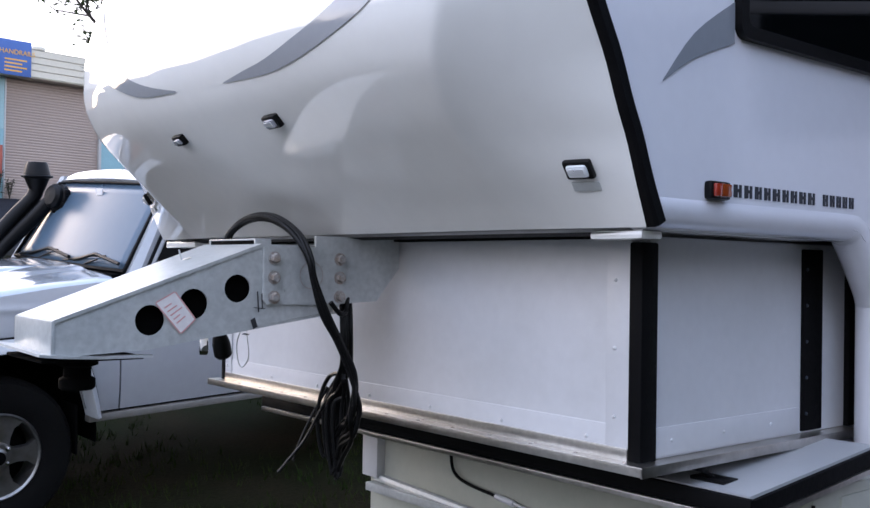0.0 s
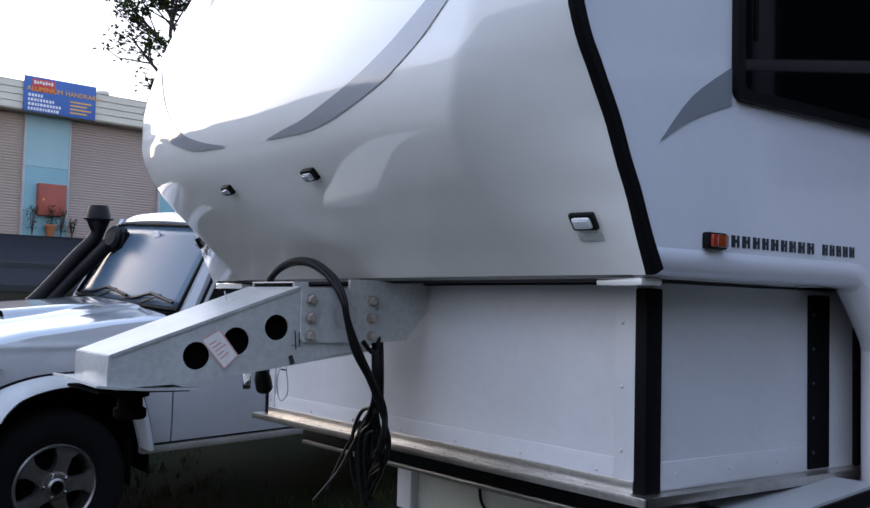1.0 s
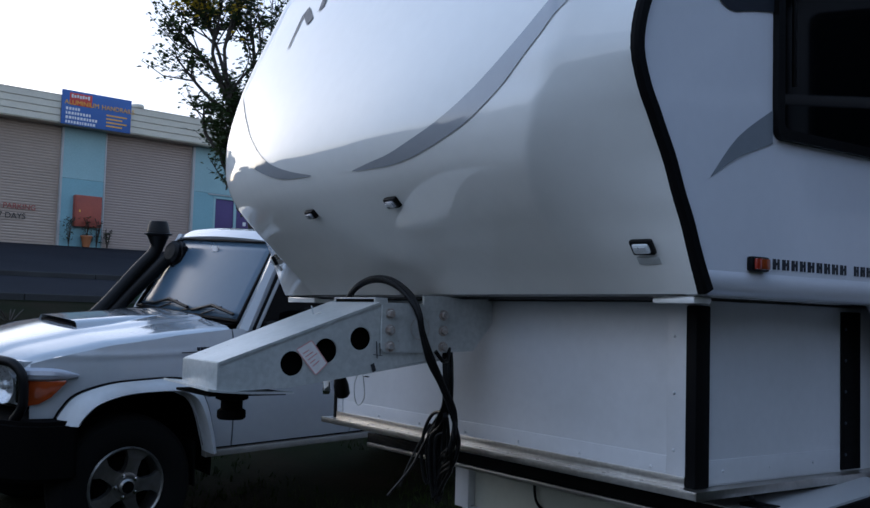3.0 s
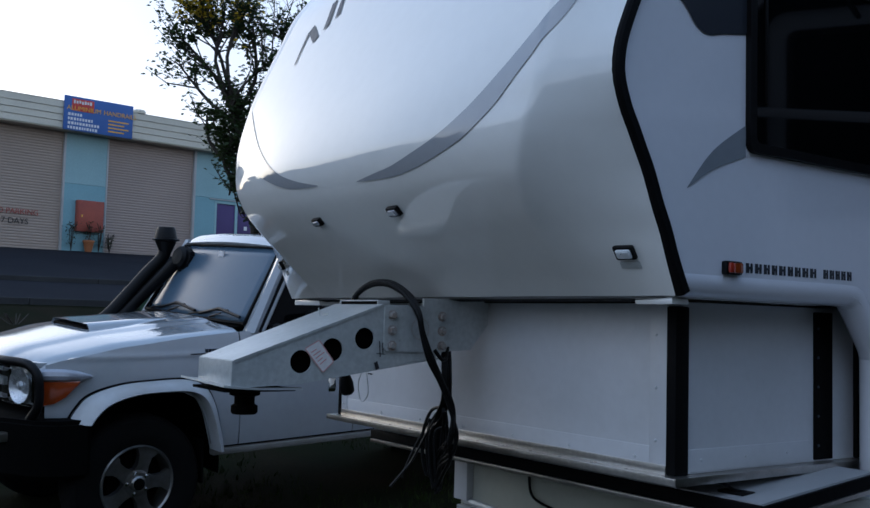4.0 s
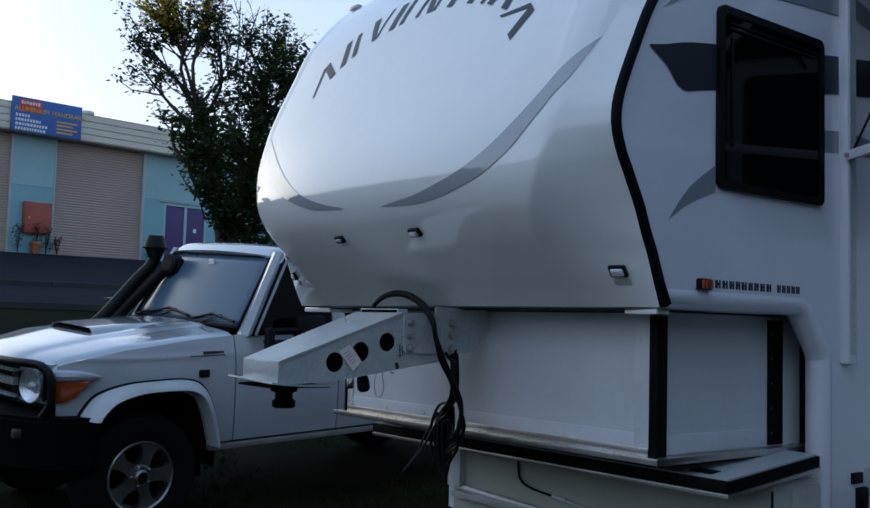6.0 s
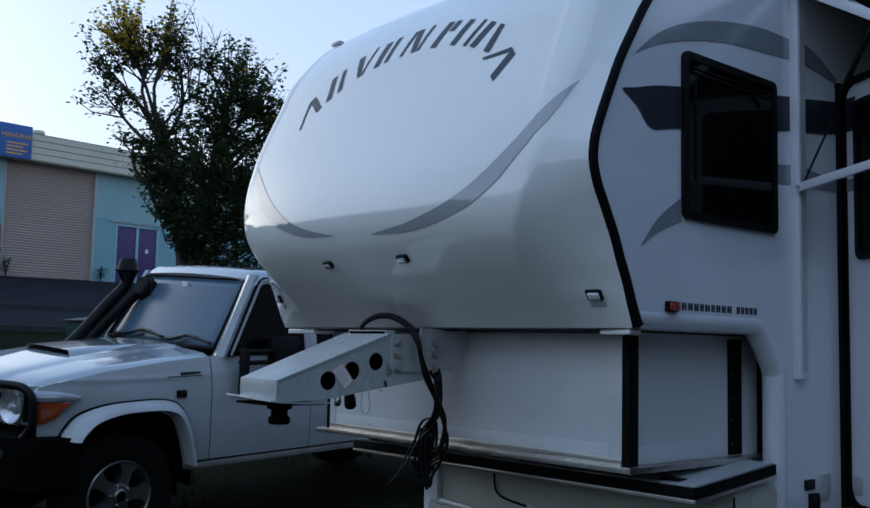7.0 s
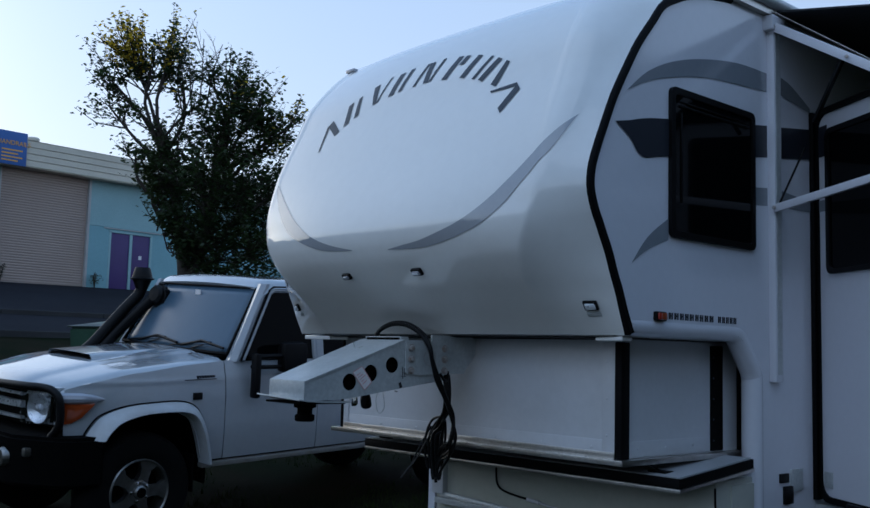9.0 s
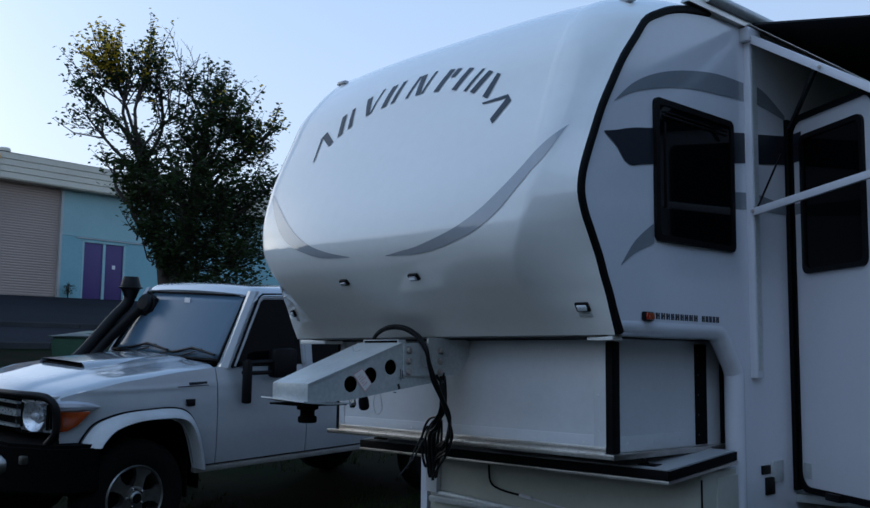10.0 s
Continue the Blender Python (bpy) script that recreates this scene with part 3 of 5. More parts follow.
part("top_rail", boxes(((1.111, .20, 2.352), (1.119, .74, 2.361)), ((1.111, .20, 2.372), (1.118, .74, 2.378)), bevel=.002), black_plastic, window)
part("side_rail", boxes(((1.111, .212, 1.95), (1.117, .222, 2.33)), bevel=.002), black_plastic, window)

# ---- front box under the nose ----
part("box_front", boxes(((-.915, .04, .90), (.925, .075, 1.385))), box_paint, caravan, "white riveted storage box front")
part("box_side", boxes(((.905, .07, .90), (.945, 1.05, 1.385))), box_paint, caravan)
part("box_side", boxes(((-.935, .07, .90), (-.905, .85, 1.385))), box_paint, caravan)
part("kick_strip", boxes(((-.90, .037, .905), (.915, .043, .972)), bevel=.0015), box_paint, caravan)
part("kick_strip", boxes(((.942, .08, .905), (.9485, .685, .968)), bevel=.0015), box_paint, caravan)
part("flashing", boxes(((.856, .0345, .903), (.922, .0385, 1.38)), bevel=.0012), box_paint, caravan)
part("flashing", boxes(((-.914, .0345, .903), (-.862, .0385, 1.38)), bevel=.0012), box_paint, caravan)
part("corner_strip", boxes(((.921, .029, .898), (.957, .086, 1.372)), bevel=.006), black_rubber, caravan, "black corner strip")
part("corner_strip", boxes(((.944, .690, .905), (.953, .786, 1.372)), bevel=.003), black_rubber, caravan, "black upright strip")
part("corner_strip", boxes(((.944, .912, .90), (.960, .995, 1.372)), bevel=.004), black_rubber, caravan, "black upright strip")
part("corner_strip", boxes(((-.925, .029, .898), (-.905, .05, 1.372)), bevel=.004), black_rubber, caravan, "black corner strip")
rivets = [(x, .034, .937) for x in spread(-.86, .80, 6)] + [(.88, .0325, z) for z in spread(.99, 1.29, 2)] + [(-.888, .0325, z) for z in spread(.95, 1.33, 4)]
for p in rivets:
    bm = bmesh.new()
    lathe(bm, ((.0045, -.002), (.0045, .001), (.003, .0022), (0, .0026)), Matrix.Translation(p) @ pose(0, 0, 0, 90), 8)
    part("rivet", bm, box_paint, caravan)
for y, z in [(.706, z) for z in spread(.95, 1.32, 4)] + [(.15, .937), (.35, .937), (.55, .937)]:
    bm = bmesh.new()
    lathe(bm, ((.0045, -.002), (.0045, .001), (.003, .0022), (0, .0026)), Matrix.Translation((.954 if y > .7 else .9495, y, z)) @ pose(0, 0, 0, 0, 90), 8)
    part("rivet", bm, letter_grey if y > .7 else box_paint, caravan)

# aluminium ledge round the box
bm = bmesh.new()
prism(bm, [(-.965, .0), (.985, .0), (.985, .905), (.94, .905), (.94, .045), (-.965, .045)], "z", .893, .899)
box(bm, (-.965, -.004, .878), (.989, .002, .899), .0015)
box(bm, (.983, -.004, .876), (.989, .905, .899), .0015)
box(bm, (-.90, .030, .893), (.92, .037, .925), .0015)
part("ledge", bm, mill_alu, caravan, "scuffed bare aluminium ledge")
for i, x in enumerate(spread(-.9, .93, 13)):
    for dy in ((0, .018) if i % 3 == 2 else (0,)):
        bm = bmesh.new()
        lathe(bm, ((.0055, 0), (.0045, .002), (0, .0025)), Matrix.Translation((x, .012 + dy, .899)), 8)
        part("screw", bm, bolt_steel, caravan)

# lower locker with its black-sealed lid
lid = part("locker_lid", prism(bmesh.new(), [(.20, .80), (.745, .852), (.745, .888), (.20, .836)], "x", -.90, 1.114), lid_paint, caravan, "white sloping locker lid, toned grey for shade, with black rubber seal")
bm = bmesh.new()
box(bm, (-.905, .186, .792), (1.124, .204, .832), .004)
prism(bm, [(.19, .790), (.75, .844), (.75, .882), (.19, .828)], "x", 1.106, 1.124)
part("seal", bm, black_rubber, lid)
bm = bmesh.new()
box(bm, (-.905, .184, .776), (1.128, .21, .790), .002)
prism(bm, [(.19, .776), (.75, .830), (.75, .843), (.19, .789)], "x", 1.104, 1.129)
part("lower_lip", bm, mill_alu, lid)
bm = bmesh.new()
box(bm, (.935, .235, .838), (1.025, .295, .848), .004)
tube(bm, [(.98, .262, .846), (.965, .225, .870)], .005, 8)
box(bm, (.93, .205, .866), (.995, .222, .874), .003)
part("latch", bm, black_plastic, lid, "black rubber hold-down latch")
part("latch_plate", boxes(((-.86, .188, .834), (-.66, .255, .842)), bevel=.002), lid_paint, lid)
bm = bmesh.new()
box(bm, (-.80, .20, .842), (-.72, .235, .852), .004)
tube(bm, [(-.76, .215, .850), (-.775, .18, .872)], .005, 8)
part("latch", bm, black_plastic, lid, "black rubber hold-down latch")
cabinet = part("locker", boxes(((-.65, .50, .20), (1.09, .80, .80)), bevel=.006), cream, caravan, "cream fibreglass lower locker")
part("bracket", boxes(((-.655, .465, .55), (-.565, .505, .79)), bevel=.004), box_paint, cabinet)
part("side_panel", boxes(((1.088, .62, .20), (1.098, .80, .775)), bevel=.002), cream, cabinet)
part("seam", boxes(((1.0865, .497, .20), (1.0935, .503, .77))), black_plastic, cabinet)
bm = bmesh.new()
tube(bm, [(-.60, .49, .548), (.1, .47, .52), (1.05, .47, .50)], .016, 8)
box(bm, (-.62, .455, .50), (1.09, .50, .53), .004)
part("rail", bm, galv, cabinet)
bm = bmesh.new()
tube(bm, smooth_line([(-.18, .488, .78), (-.183, .486, .70), (-.165, .484, .64), (-.10, .484, .612), (.05, .484, .595)]), .0055, 8)
part("hose", bm, black_rubber, cabinet, "black drain hose")
bm = bmesh.new()
tube(bm, [(.04, .482, .596), (.12, .482, .588)], .010, 10)
tube(bm, [(.12, .482, .588), (.86, .482, .50)], .0055, 10)
part("pipe", bm, box_paint, cabinet)
part("chassis_rail", boxes(((-.55, .55, .10), (-.45, 7.2, .33)), ((.45, .55, .10), (.55, 7.2, .33))), under_black, caravan)
for x in (-.95, .95):
    for y in (5.2, 6.0):
        bm = bmesh.new()
        g = ground_z(x)
        lathe(bm, ((.18, -.1), (.34, -.1), (.36, -.06), (.36, .06), (.34, .1), (.18, .1)), pose(x, y, g + .36, 0, 90), 24)
        part("wheel", bm, tyre_rubber, caravan)
for x in (-.5, .5):
    part("landing_leg", boxes(((x - .04, .9, .0), (x + .04, .98, .35)), ((x - .1, .84, ground_z(x) - .01), (x + .1, 1.04, .005)), bevel=.004), galv, caravan)

# ---- open entry door ----
hinge = Vector((1.118, 1.362, 0))
swing = math.degrees(math.atan2(-.52, .855))
dm = Matrix.Translation(hinge) @ pose(0, 0, 0, 0, 0, swing)
door = part("entry_door", frame_ring(bmesh.new(), rounded((0, .655), (.70, 2.545), .09), rounded((.03, .685), (.67, 2.515), .07), "y", -.012, .04), black_rubber, caravan, "open white entry door edged in black rubber")
door.matrix_basis = dm
part("door_skin", prism(bmesh.new(), rounded((.026, .681), (.674, 2.519), .07), "y", .0, .03), side_skin, door)
pane = part("door_window", frame_ring(bmesh.new(), rounded((.10, 1.73), (.60, 2.435), .04), rounded((.125, 1.755), (.575, 2.41), .03), "y", -.016, .004), black_plastic, door)
part("door_pane", prism(bmesh.new(), rounded((.12, 1.75), (.58, 2.415), .03), "y", -.006, .0), tint, door)
for a0, z0, z1, mt in ((.03, 2.31, 2.46, decal_dark), (.03, 2.04, 2.095, decal_grey)):
    part("door_band", boxes(((a0, -.003, z0), (.10, -.0005, z1))), mt, door)
part("door_plate", boxes(((.045, -.006, .725), (.11, .0, .80)), bevel=.003), galv, door)
part("door_catch", boxes(((.25, -.03, .645), (.36, .02, .68)), bevel=.006), black_plastic, door)
part("doorway_edge", boxes(((1.096, 1.33, .66), (1.122, 1.385, 2.54)), bevel=.006), black_rubber, caravan)
# flat black panel: the unlit interior is painted, not built
part("doorway", boxes(((1.094, 1.38, .66), (1.1045, 2.05, 2.5))), under_black, caravan, "open doorway, its inner shade a flat black panel")
part("entry_step", boxes(((1.08, 1.36, .60), (1.42, 2.0, .64)), bevel=.006), galv, caravan)
for lo, hi, mt in (((1.098, 1.012, .758), (1.112, 1.085, .800), black_plastic), ((1.098, 1.11, .715), (1.112, 1.215, .815), galv), ((1.098, 1.045, .660), (1.112, 1.125, .742), black_plastic)):
    part("socket_cover", boxes((lo, hi), bevel=.003), mt, caravan)

# ---- awning ----
part("awning_post", boxes(((1.098, .935, 1.215), (1.135, 1.0, 2.90)), bevel=.006), side_skin, caravan, "white awning post on the wall")
part("post_channel", boxes(((1.132, .948, 1.25), (1.1365, .988, 2.85))), galv, caravan)
awning = part("awning", prism(bmesh.new(), [(1.14, 2.955), (1.75, 2.845), (2.6, 2.70), (3.5, 2.50), (3.5, 2.494), (2.6, 2.693), (1.75, 2.837), (1.14, 2.945)], "y", .955, 6.6), fabric, caravan, "dark fabric awning rolled out")


def arm(a, b, wide, name, material):
    m = look(a, b)
    far = (Vector(b) - Vector(a)).length
    bm = boxes(((-wide / 2, -.012, -far), (wide / 2, .012, 0)), bevel=.004, turn=m @ pose(0, 0, 0, 0, 0, 90))
    return part(name, bm, material, awning)


arm((1.137, .94, 2.872), (2.35, .94, 2.11), .042, "upper_arm", side_skin)
arm((1.133, .935, 2.010), (3.42, .935, 2.47), .036, "lower_arm", side_skin)
arm((1.46, .965, 2.68), (1.30, .99, 2.40), .016, "gas_strut", black_plastic)
bm = bmesh.new()
tube(bm, [(1.27, .96, 2.28), (1.15, .945, 2.03)], .005, 8)
part("strap", bm, black_plastic, awning)
part("arm_bracket", boxes(((1.095, .90, 2.855), (1.15, 1.02, 2.925)), bevel=.008), side_skin, awning)
bm = bmesh.new()
tube(bm, [(3.45, .93, 2.49), (3.45, 6.6, 2.49)], .04, 12)
part("roller", bm, side_skin, awning)
for p in ((1.145, .918, 2.868), (1.49, .918, 2.650), (1.14, .917, 2.012)):
    bm = bmesh.new()
    lathe(bm, ((.009, 0), (.009, .006), (0, .008)), Matrix.Translation(p) @ pose(0, 0, 0, 90), 8)
    part("bolt", bm, bolt_steel, awning)


# ---- hitch arm of the caravan ----
MID_X = -.042


def arm_half(y):
    return float(np.interp(y, (-.91, -.69, -.47, -.38), (.127, .140, .149, .154)))


def arm_top(y):
    return min(1.178 + .364 * (y + .915), 1.362)


def arm_low(y):
    return float(np.interp(y, (-.91, -.70, -.435, -.19), (1.104, 1.114, 1.154, 1.192)))


def plate_with_holes(outline, holes, put, thick):
    """A flat plate of that outline in two coordinates, cut by round holes, laid in space by put(a, b)."""
    pts, edges = [Vector(p) for p in outline], []
    n = len(pts)
    edges += [(i, (i + 1) % n) for i in range(n)]
    for a, b, r in holes:
        k = len(pts)
        pts += [Vector((a + r * math.cos(2 * math.pi * i / 20), b + r * math.sin(2 * math.pi * i / 20))) for i in range(20)]
        edges += [(k + i, k + (i + 1) % 20) for i in range(20)]
    verts, _, faces, *_ = geometry.delaunay_2d_cdt(pts, edges, [], 1, 1e-5)
    bm = bmesh.new()
    made = [bm.verts.new(put(v.x, v.y)) for v in verts]
    for f in faces:
        c = sum((verts[i] for i in f), Vector((0, 0))) / len(f)
        if all((c - Vector((a, b))).length > r * .97 for a, b, r in holes):
            bm.faces.new([made[i] for i in f])
    return thicken(bm, thick)


holes = ((-.693, 1.177, .036), (-.586, 1.214, .037), (-.472, 1.251, .035))
outline = [(-.908, arm_low(-.908)), (-.70, arm_low(-.70)), (-.435, arm_low(-.435)), (-.20, 1.190), (-.172, 1.204), (-.165, 1.23), (-.165, 1.362), (-.41, 1.362), (-.66, arm_top(-.66)), (-.908, arm_top(-.908))]
hitch = part("hitch_arm", plate_with_holes(outline, holes, lambda y, z: Vector((MID_X + arm_half(y), y, z)), .006), galv, caravan, "grey steel hitch arm with three round holes", angle=30)
part("far_cheek", plate_with_holes(outline, (), lambda y, z: Vector((MID_X - arm_half(y), y, z)), .006), galv, hitch, angle=30)
bm = bmesh.new()
sheet(bm, lambda s, y: Vector((MID_X + s * (arm_half(y) + .004), y, arm_top(y) + .002)), spread(-1, 1, 4), [-.912, -.75, -.6, -.50, -.41])
part("top_plate", thicken(bm, .008), galv, hitch, "pale worn top plate of the arm", angle=30)
bm = bmesh.new()
sheet(bm, lambda s, y: Vector((MID_X + s * arm_half(y), y, arm_low(y))), spread(-1, 1, 4), [-.905, -.7, -.435, -.17])
part("lower_plate", thicken(bm, .006), galv, hitch, angle=30)
bm = bmesh.new()
for y, k in ((-.88, .9), (-.66, .94), (-.41, .95), (-.20, .95)):
    for s in (-1, 1):
        for z in (arm_low(y) + .012, arm_top(y) - .012):
            bm.verts.new((MID_X + s * (arm_half(y) - .03), y, z))
bmesh.ops.convex_hull(bm, input=bm.verts[:])
part("arm_core", bm, under_black, hitch)
part("end_plate", boxes(((MID_X - .129, -.916, 1.104), (MID_X + .129, -.906, 1.180)), bevel=.003), galv, hitch)
bm = bmesh.new()
sheet(bm, lambda u, v: Vector((MID_X + .14 * u, -.955 + .012 * u + v * (.16 if u < .9 else .26), 1.103 - .007 * u + .012 * (1 - v) ** 3)), [-1, -.6, -.2, .2, .6, .9, 1], [0, .08, .2, .5, 1])
thicken(bm, .006)
part("skid_plate", bm, galv, hitch)
# added black plate that draws the shade under the skid plate
part("underside_shade", boxes(((-.165, -.935, 1.086), (.085, -.70, 1.0945)), bevel=.003), under_black, hitch, "black plate added for the shaded underside")
bm = bmesh.new()
km = pose(-.068, -.80, 0)
lathe(bm, ((.048, 1.083), (.048, 1.066), (.032, 1.060), (.032, 1.038), (.042, 1.032), (.042, 1.012), (.036, 1.006), (0, 1.006)), km, 24)
part("king_pin", bm, under_black, hitch, "greasy black king pin")
# raised slot at the top of the slope, with its pale rim
slot = part("slot", boxes(((-.152, -.414, 1.362), (.086, -.372, 1.373)), bevel=.001), under_black, hitch)
for lo, hi in (((-.158, -.417, 1.3725), (.092, -.370, 1.3765)), ((-.158, -.417, 1.358), (-.1525, -.370, 1.3725)), ((.0865, -.417, 1.358), (.092, -.370, 1.3725))):
    part("slot_rim", boxes((lo, hi), bevel=.0012), galv, slot)


def cheek(y, off=0.0):
    return Vector((MID_X + arm_half(y) + off, y, 0))


def on_cheek(y, z, off):
    p = cheek(y, off)
    return Vector((p.x, p.y, z))


def cheek_plate(outline, off, thick, name, label=""):
    x = MID_X + arm_half(outline[0][0]) + off
    return part(name, prism(bmesh.new(), outline, "x", x - thick, x), galv, hitch, label)


cheek_plate([(-.406, 1.222), (-.396, 1.211), (-.178, 1.208), (-.164, 1.220), (-.164, 1.355), (-.406, 1.355)], .010, .008, "mount_plate", "bolted grey mounting plate")
cheek_plate([(-.25, 1.206), (-.052, 1.216), (.024, 1.305), (.024, 1.388), (-.25, 1.388)], .0035, .010, "hanger_plate", "cut-corner hanger plate under the nose")
bm = bmesh.new()
for i in range(24):
    a, b = 2 * math.pi * i / 24, 2 * math.pi * (i + 1) / 24
    q = [on_cheek(-.268 + .036 * r * math.cos(t), 1.285 + .036 * r * math.sin(t), .0115) for t, r in ((a, 1), (b, 1), (b, .93), (a, .93))]
    bm.faces.new([bm.verts.new(v) for v in q])
part("port_ring", bm, bolt_steel, hitch)
face = 88
for y in (-.378, -.179):
    for z in (1.328, 1.279, 1.229):
        bm = bmesh.new()
        m = Matrix.Translation(on_cheek(y, z, .010)) @ pose(0, 0, 0, 0, 0, face - 90) @ pose(0, 0, 0, 0, 90)
        lathe(bm, ((.017, 0), (.017, .003), (.0005, .003)), m, 16)
        lathe(bm, ((.0125, .003), (.0125, .013), (.010, .015), (0, .015)), m, 6)
        part("bolt", bm, bolt_steel, hitch, "rusty zinc hexagon bolt")
bm = bmesh.new()
bm.faces.new([bm.verts.new(on_cheek(y, z, .004)) for y, z in [(-.681, 1.217), (-.636, 1.242), (-.585, 1.178), (-.619, 1.146)]])
part("paper_label", bm, paper, hitch, "white and red paper label")
bm = bmesh.new()
for k in range(5):
    s = .2 + .13 * k
    a, b = Vector((-.681, 1.217)).lerp(Vector((-.619, 1.146)), s), Vector((-.636, 1.242)).lerp(Vector((-.585, 1.178)), s)
    p, q = a.lerp(b, .14), a.lerp(b, .55 + .3 * (k % 3) / 2)
    d = Vector((.0022, -.0025))
    bm.faces.new([bm.verts.new(on_cheek(v.x, v.y, .0052)) for v in (p, q, q + d, p + d)])
for a, b in (((-.681, 1.217), (-.636, 1.242)), ((-.636, 1.242), (-.585, 1.178)), ((-.585, 1.178), (-.619, 1.146)), ((-.619, 1.146), (-.681, 1.217))):
    a, b = Vector(a), Vector(b)
    n = (b - a).normalized() * .003
    n = Vector((-n.y, n.x))
    bm.faces.new([bm.verts.new(on_cheek(v.x, v.y, .0050)) for v in (a, b, b + n, a + n)])
part("label_print", bm, red_print, hitch)
bm = bmesh.new()
for y0, z0, y1, z1, t in ((-.440, 1.255, -.436, 1.205, .0018), (-.428, 1.250, -.426, 1.215, .0016), (-.420, 1.248, -.428, 1.226, .0015), (-.450, 1.215, -.418, 1.213, .0015), (-.452, 1.185, -.444, 1.168, .006), (-.478, 1.150, -.462, 1.150, .003)):
    bm.faces.new([bm.verts.new(on_cheek(y + .02, z - .012, .0042)) for y, z in ((y0 - t, z0), (y0 + t, z0 + t), (y1 + t, z1), (y1 - t, z1 - t))])
part("pen_marks", bm, tape, hitch)
bm = bmesh.new()
tube(bm, [(MID_X - .05, -.535, arm_top(-.535) + .03), (MID_X - .045, -.53, arm_top(-.53)), (MID_X, -.525, arm_top(-.525) + .008)], .0022, 6)
part("wire_stub", bm, galv, hitch)

# ---- cables and plug ----
rng = random.Random(11)
cable = thing("trailer_cable", pose(.2, -.3, 1.3), "thick bundle of black trailer cables hanging over the arm", "cable")


def hang(pts, r, name="cable_run"):
    bm = bmesh.new()
    o = Vector((.2, -.3, 1.3))
    tube(bm, [p - o for p in smooth_line(pts, 8)], r, 8)
    return part(name, bm, cable_black, cable)


arch = [(-.13, -.372, 1.345), (-.127, -.367, 1.392), (-.085, -.348, 1.428), (-.02, -.332, 1.438), (.055, -.318, 1.424), (.112, -.300, 1.384), (.143, -.284, 1.328), (.151, -.272, 1.270), (.156, -.242, 1.185), (.161, -.196, 1.110), (.166, -.156, 1.020)]
for k in range(6):
    a = 2 * math.pi * k / 6
    off = Vector((math.sin(a) * .004, math.cos(a) * .0065 - .004, math.sin(a) * .0065)) if k else Vector((0, 0, 0))
    run = [tuple(Vector(p) + off + Vector((rng.uniform(-.003, .003), rng.uniform(-.003, .003), rng.uniform(-.002, .002)))) for p in arch]
    end = [(.158 + rng.uniform(-.012, .012), -.150 + rng.uniform(-.012, .012), .955 - .008 * k), (.118 + rng.uniform(-.015, .015), -.140 + rng.uniform(-.015, .015), .905 - .012 * k), (.05 + rng.uniform(-.02, .02), -.115, .895 - .02 * k), (.0, -.10, .85 - .025 * k)]
    hang(run + end, .0066)
for k in range(5):
    x, y = rng.uniform(-.012, .012), rng.uniform(-.012, .012)
    hang([(.05 + x, -.10 + y, 1.32), (.085 + x, -.135 + y, 1.24), (.112 + x, -.150 + y, 1.17), (.116 + x, -.150 + y, 1.10), (.085 + x, -.130 + y, 1.04), (.02 + x, -.105 + y, .985), (-.018 + x, -.09 + y, .92 - .01 * k), (-.03 + x, -.08 + y, .84 - .02 * k), (-.025 + x, -.08 + y, .78 - .018 * k)], .0072)
for k in range(5):
    x, y = -.03 + .015 * k, -.112 + .010 * (k % 3)
    hang([(.07, -.125, 1.02 - .006 * k), (x + .01, y, 1.0 - .012 * k), (x - .022, y - .01, .93), (x - .024, y - .012, .85), (x - .010, y, .775 - .012 * k), (x + .004, y + .012, .84), (x + .018, y + .01, .93), (.075, -.12, 1.0)], .006)
hang([(.0, -.11, .975), (-.045, -.125, .90), (-.08, -.15, .82), (-.105, -.185, .765), (-.122, -.21, .728)], .0045)
hang([(-.03, -.11, .97), (-.075, -.135, .88), (-.10, -.16, .80), (-.105, -.172, .758)], .004)
hang([(-.045, -.085, .80), (-.05, -.082, .755), (-.042, -.08, .720)], .007)
hang([(-.03, -.09, .81), (-.026, -.09, .765), (-.034, -.088, .722)], .006)
hang([(.135, -.215, 1.215), (.135, -.185, 1.185), (.125, -.16, 1.19), (.11, -.145, 1.225)], .007)

plug = thing("trailer_plug", pose(-.272, -.313, 1.072), "black trailer plug hanging from a short lead", "plug")
bm = bmesh.new()
lathe(bm, ((.010, .055), (.016, .045), (.022, .030), (.026, .012), (.026, -.022), (.020, -.030), (0, -.030)), pose(0, 0, 0, 18, 12, 0), 18)
part("plug_body", bm, black_plastic, plug)
bm = bmesh.new()
box(bm, (-.018, -.05, -.02), (.018, -.025, .03), .006, turn=pose(-.03, .0, .0, 0, -25, -20))
part("plug_cover", bm, chrome, plug, "bright metal plug flap")
bm = bmesh.new()
tube(bm, smooth_line([(.0, 0, .05), (.004, .01, .085), (.0, .02, .13), (-.01, .03, .20), (-.02, .05, .30)]), .006, 8)
part("lead", bm, cable_black, plug)
bm = bmesh.new()
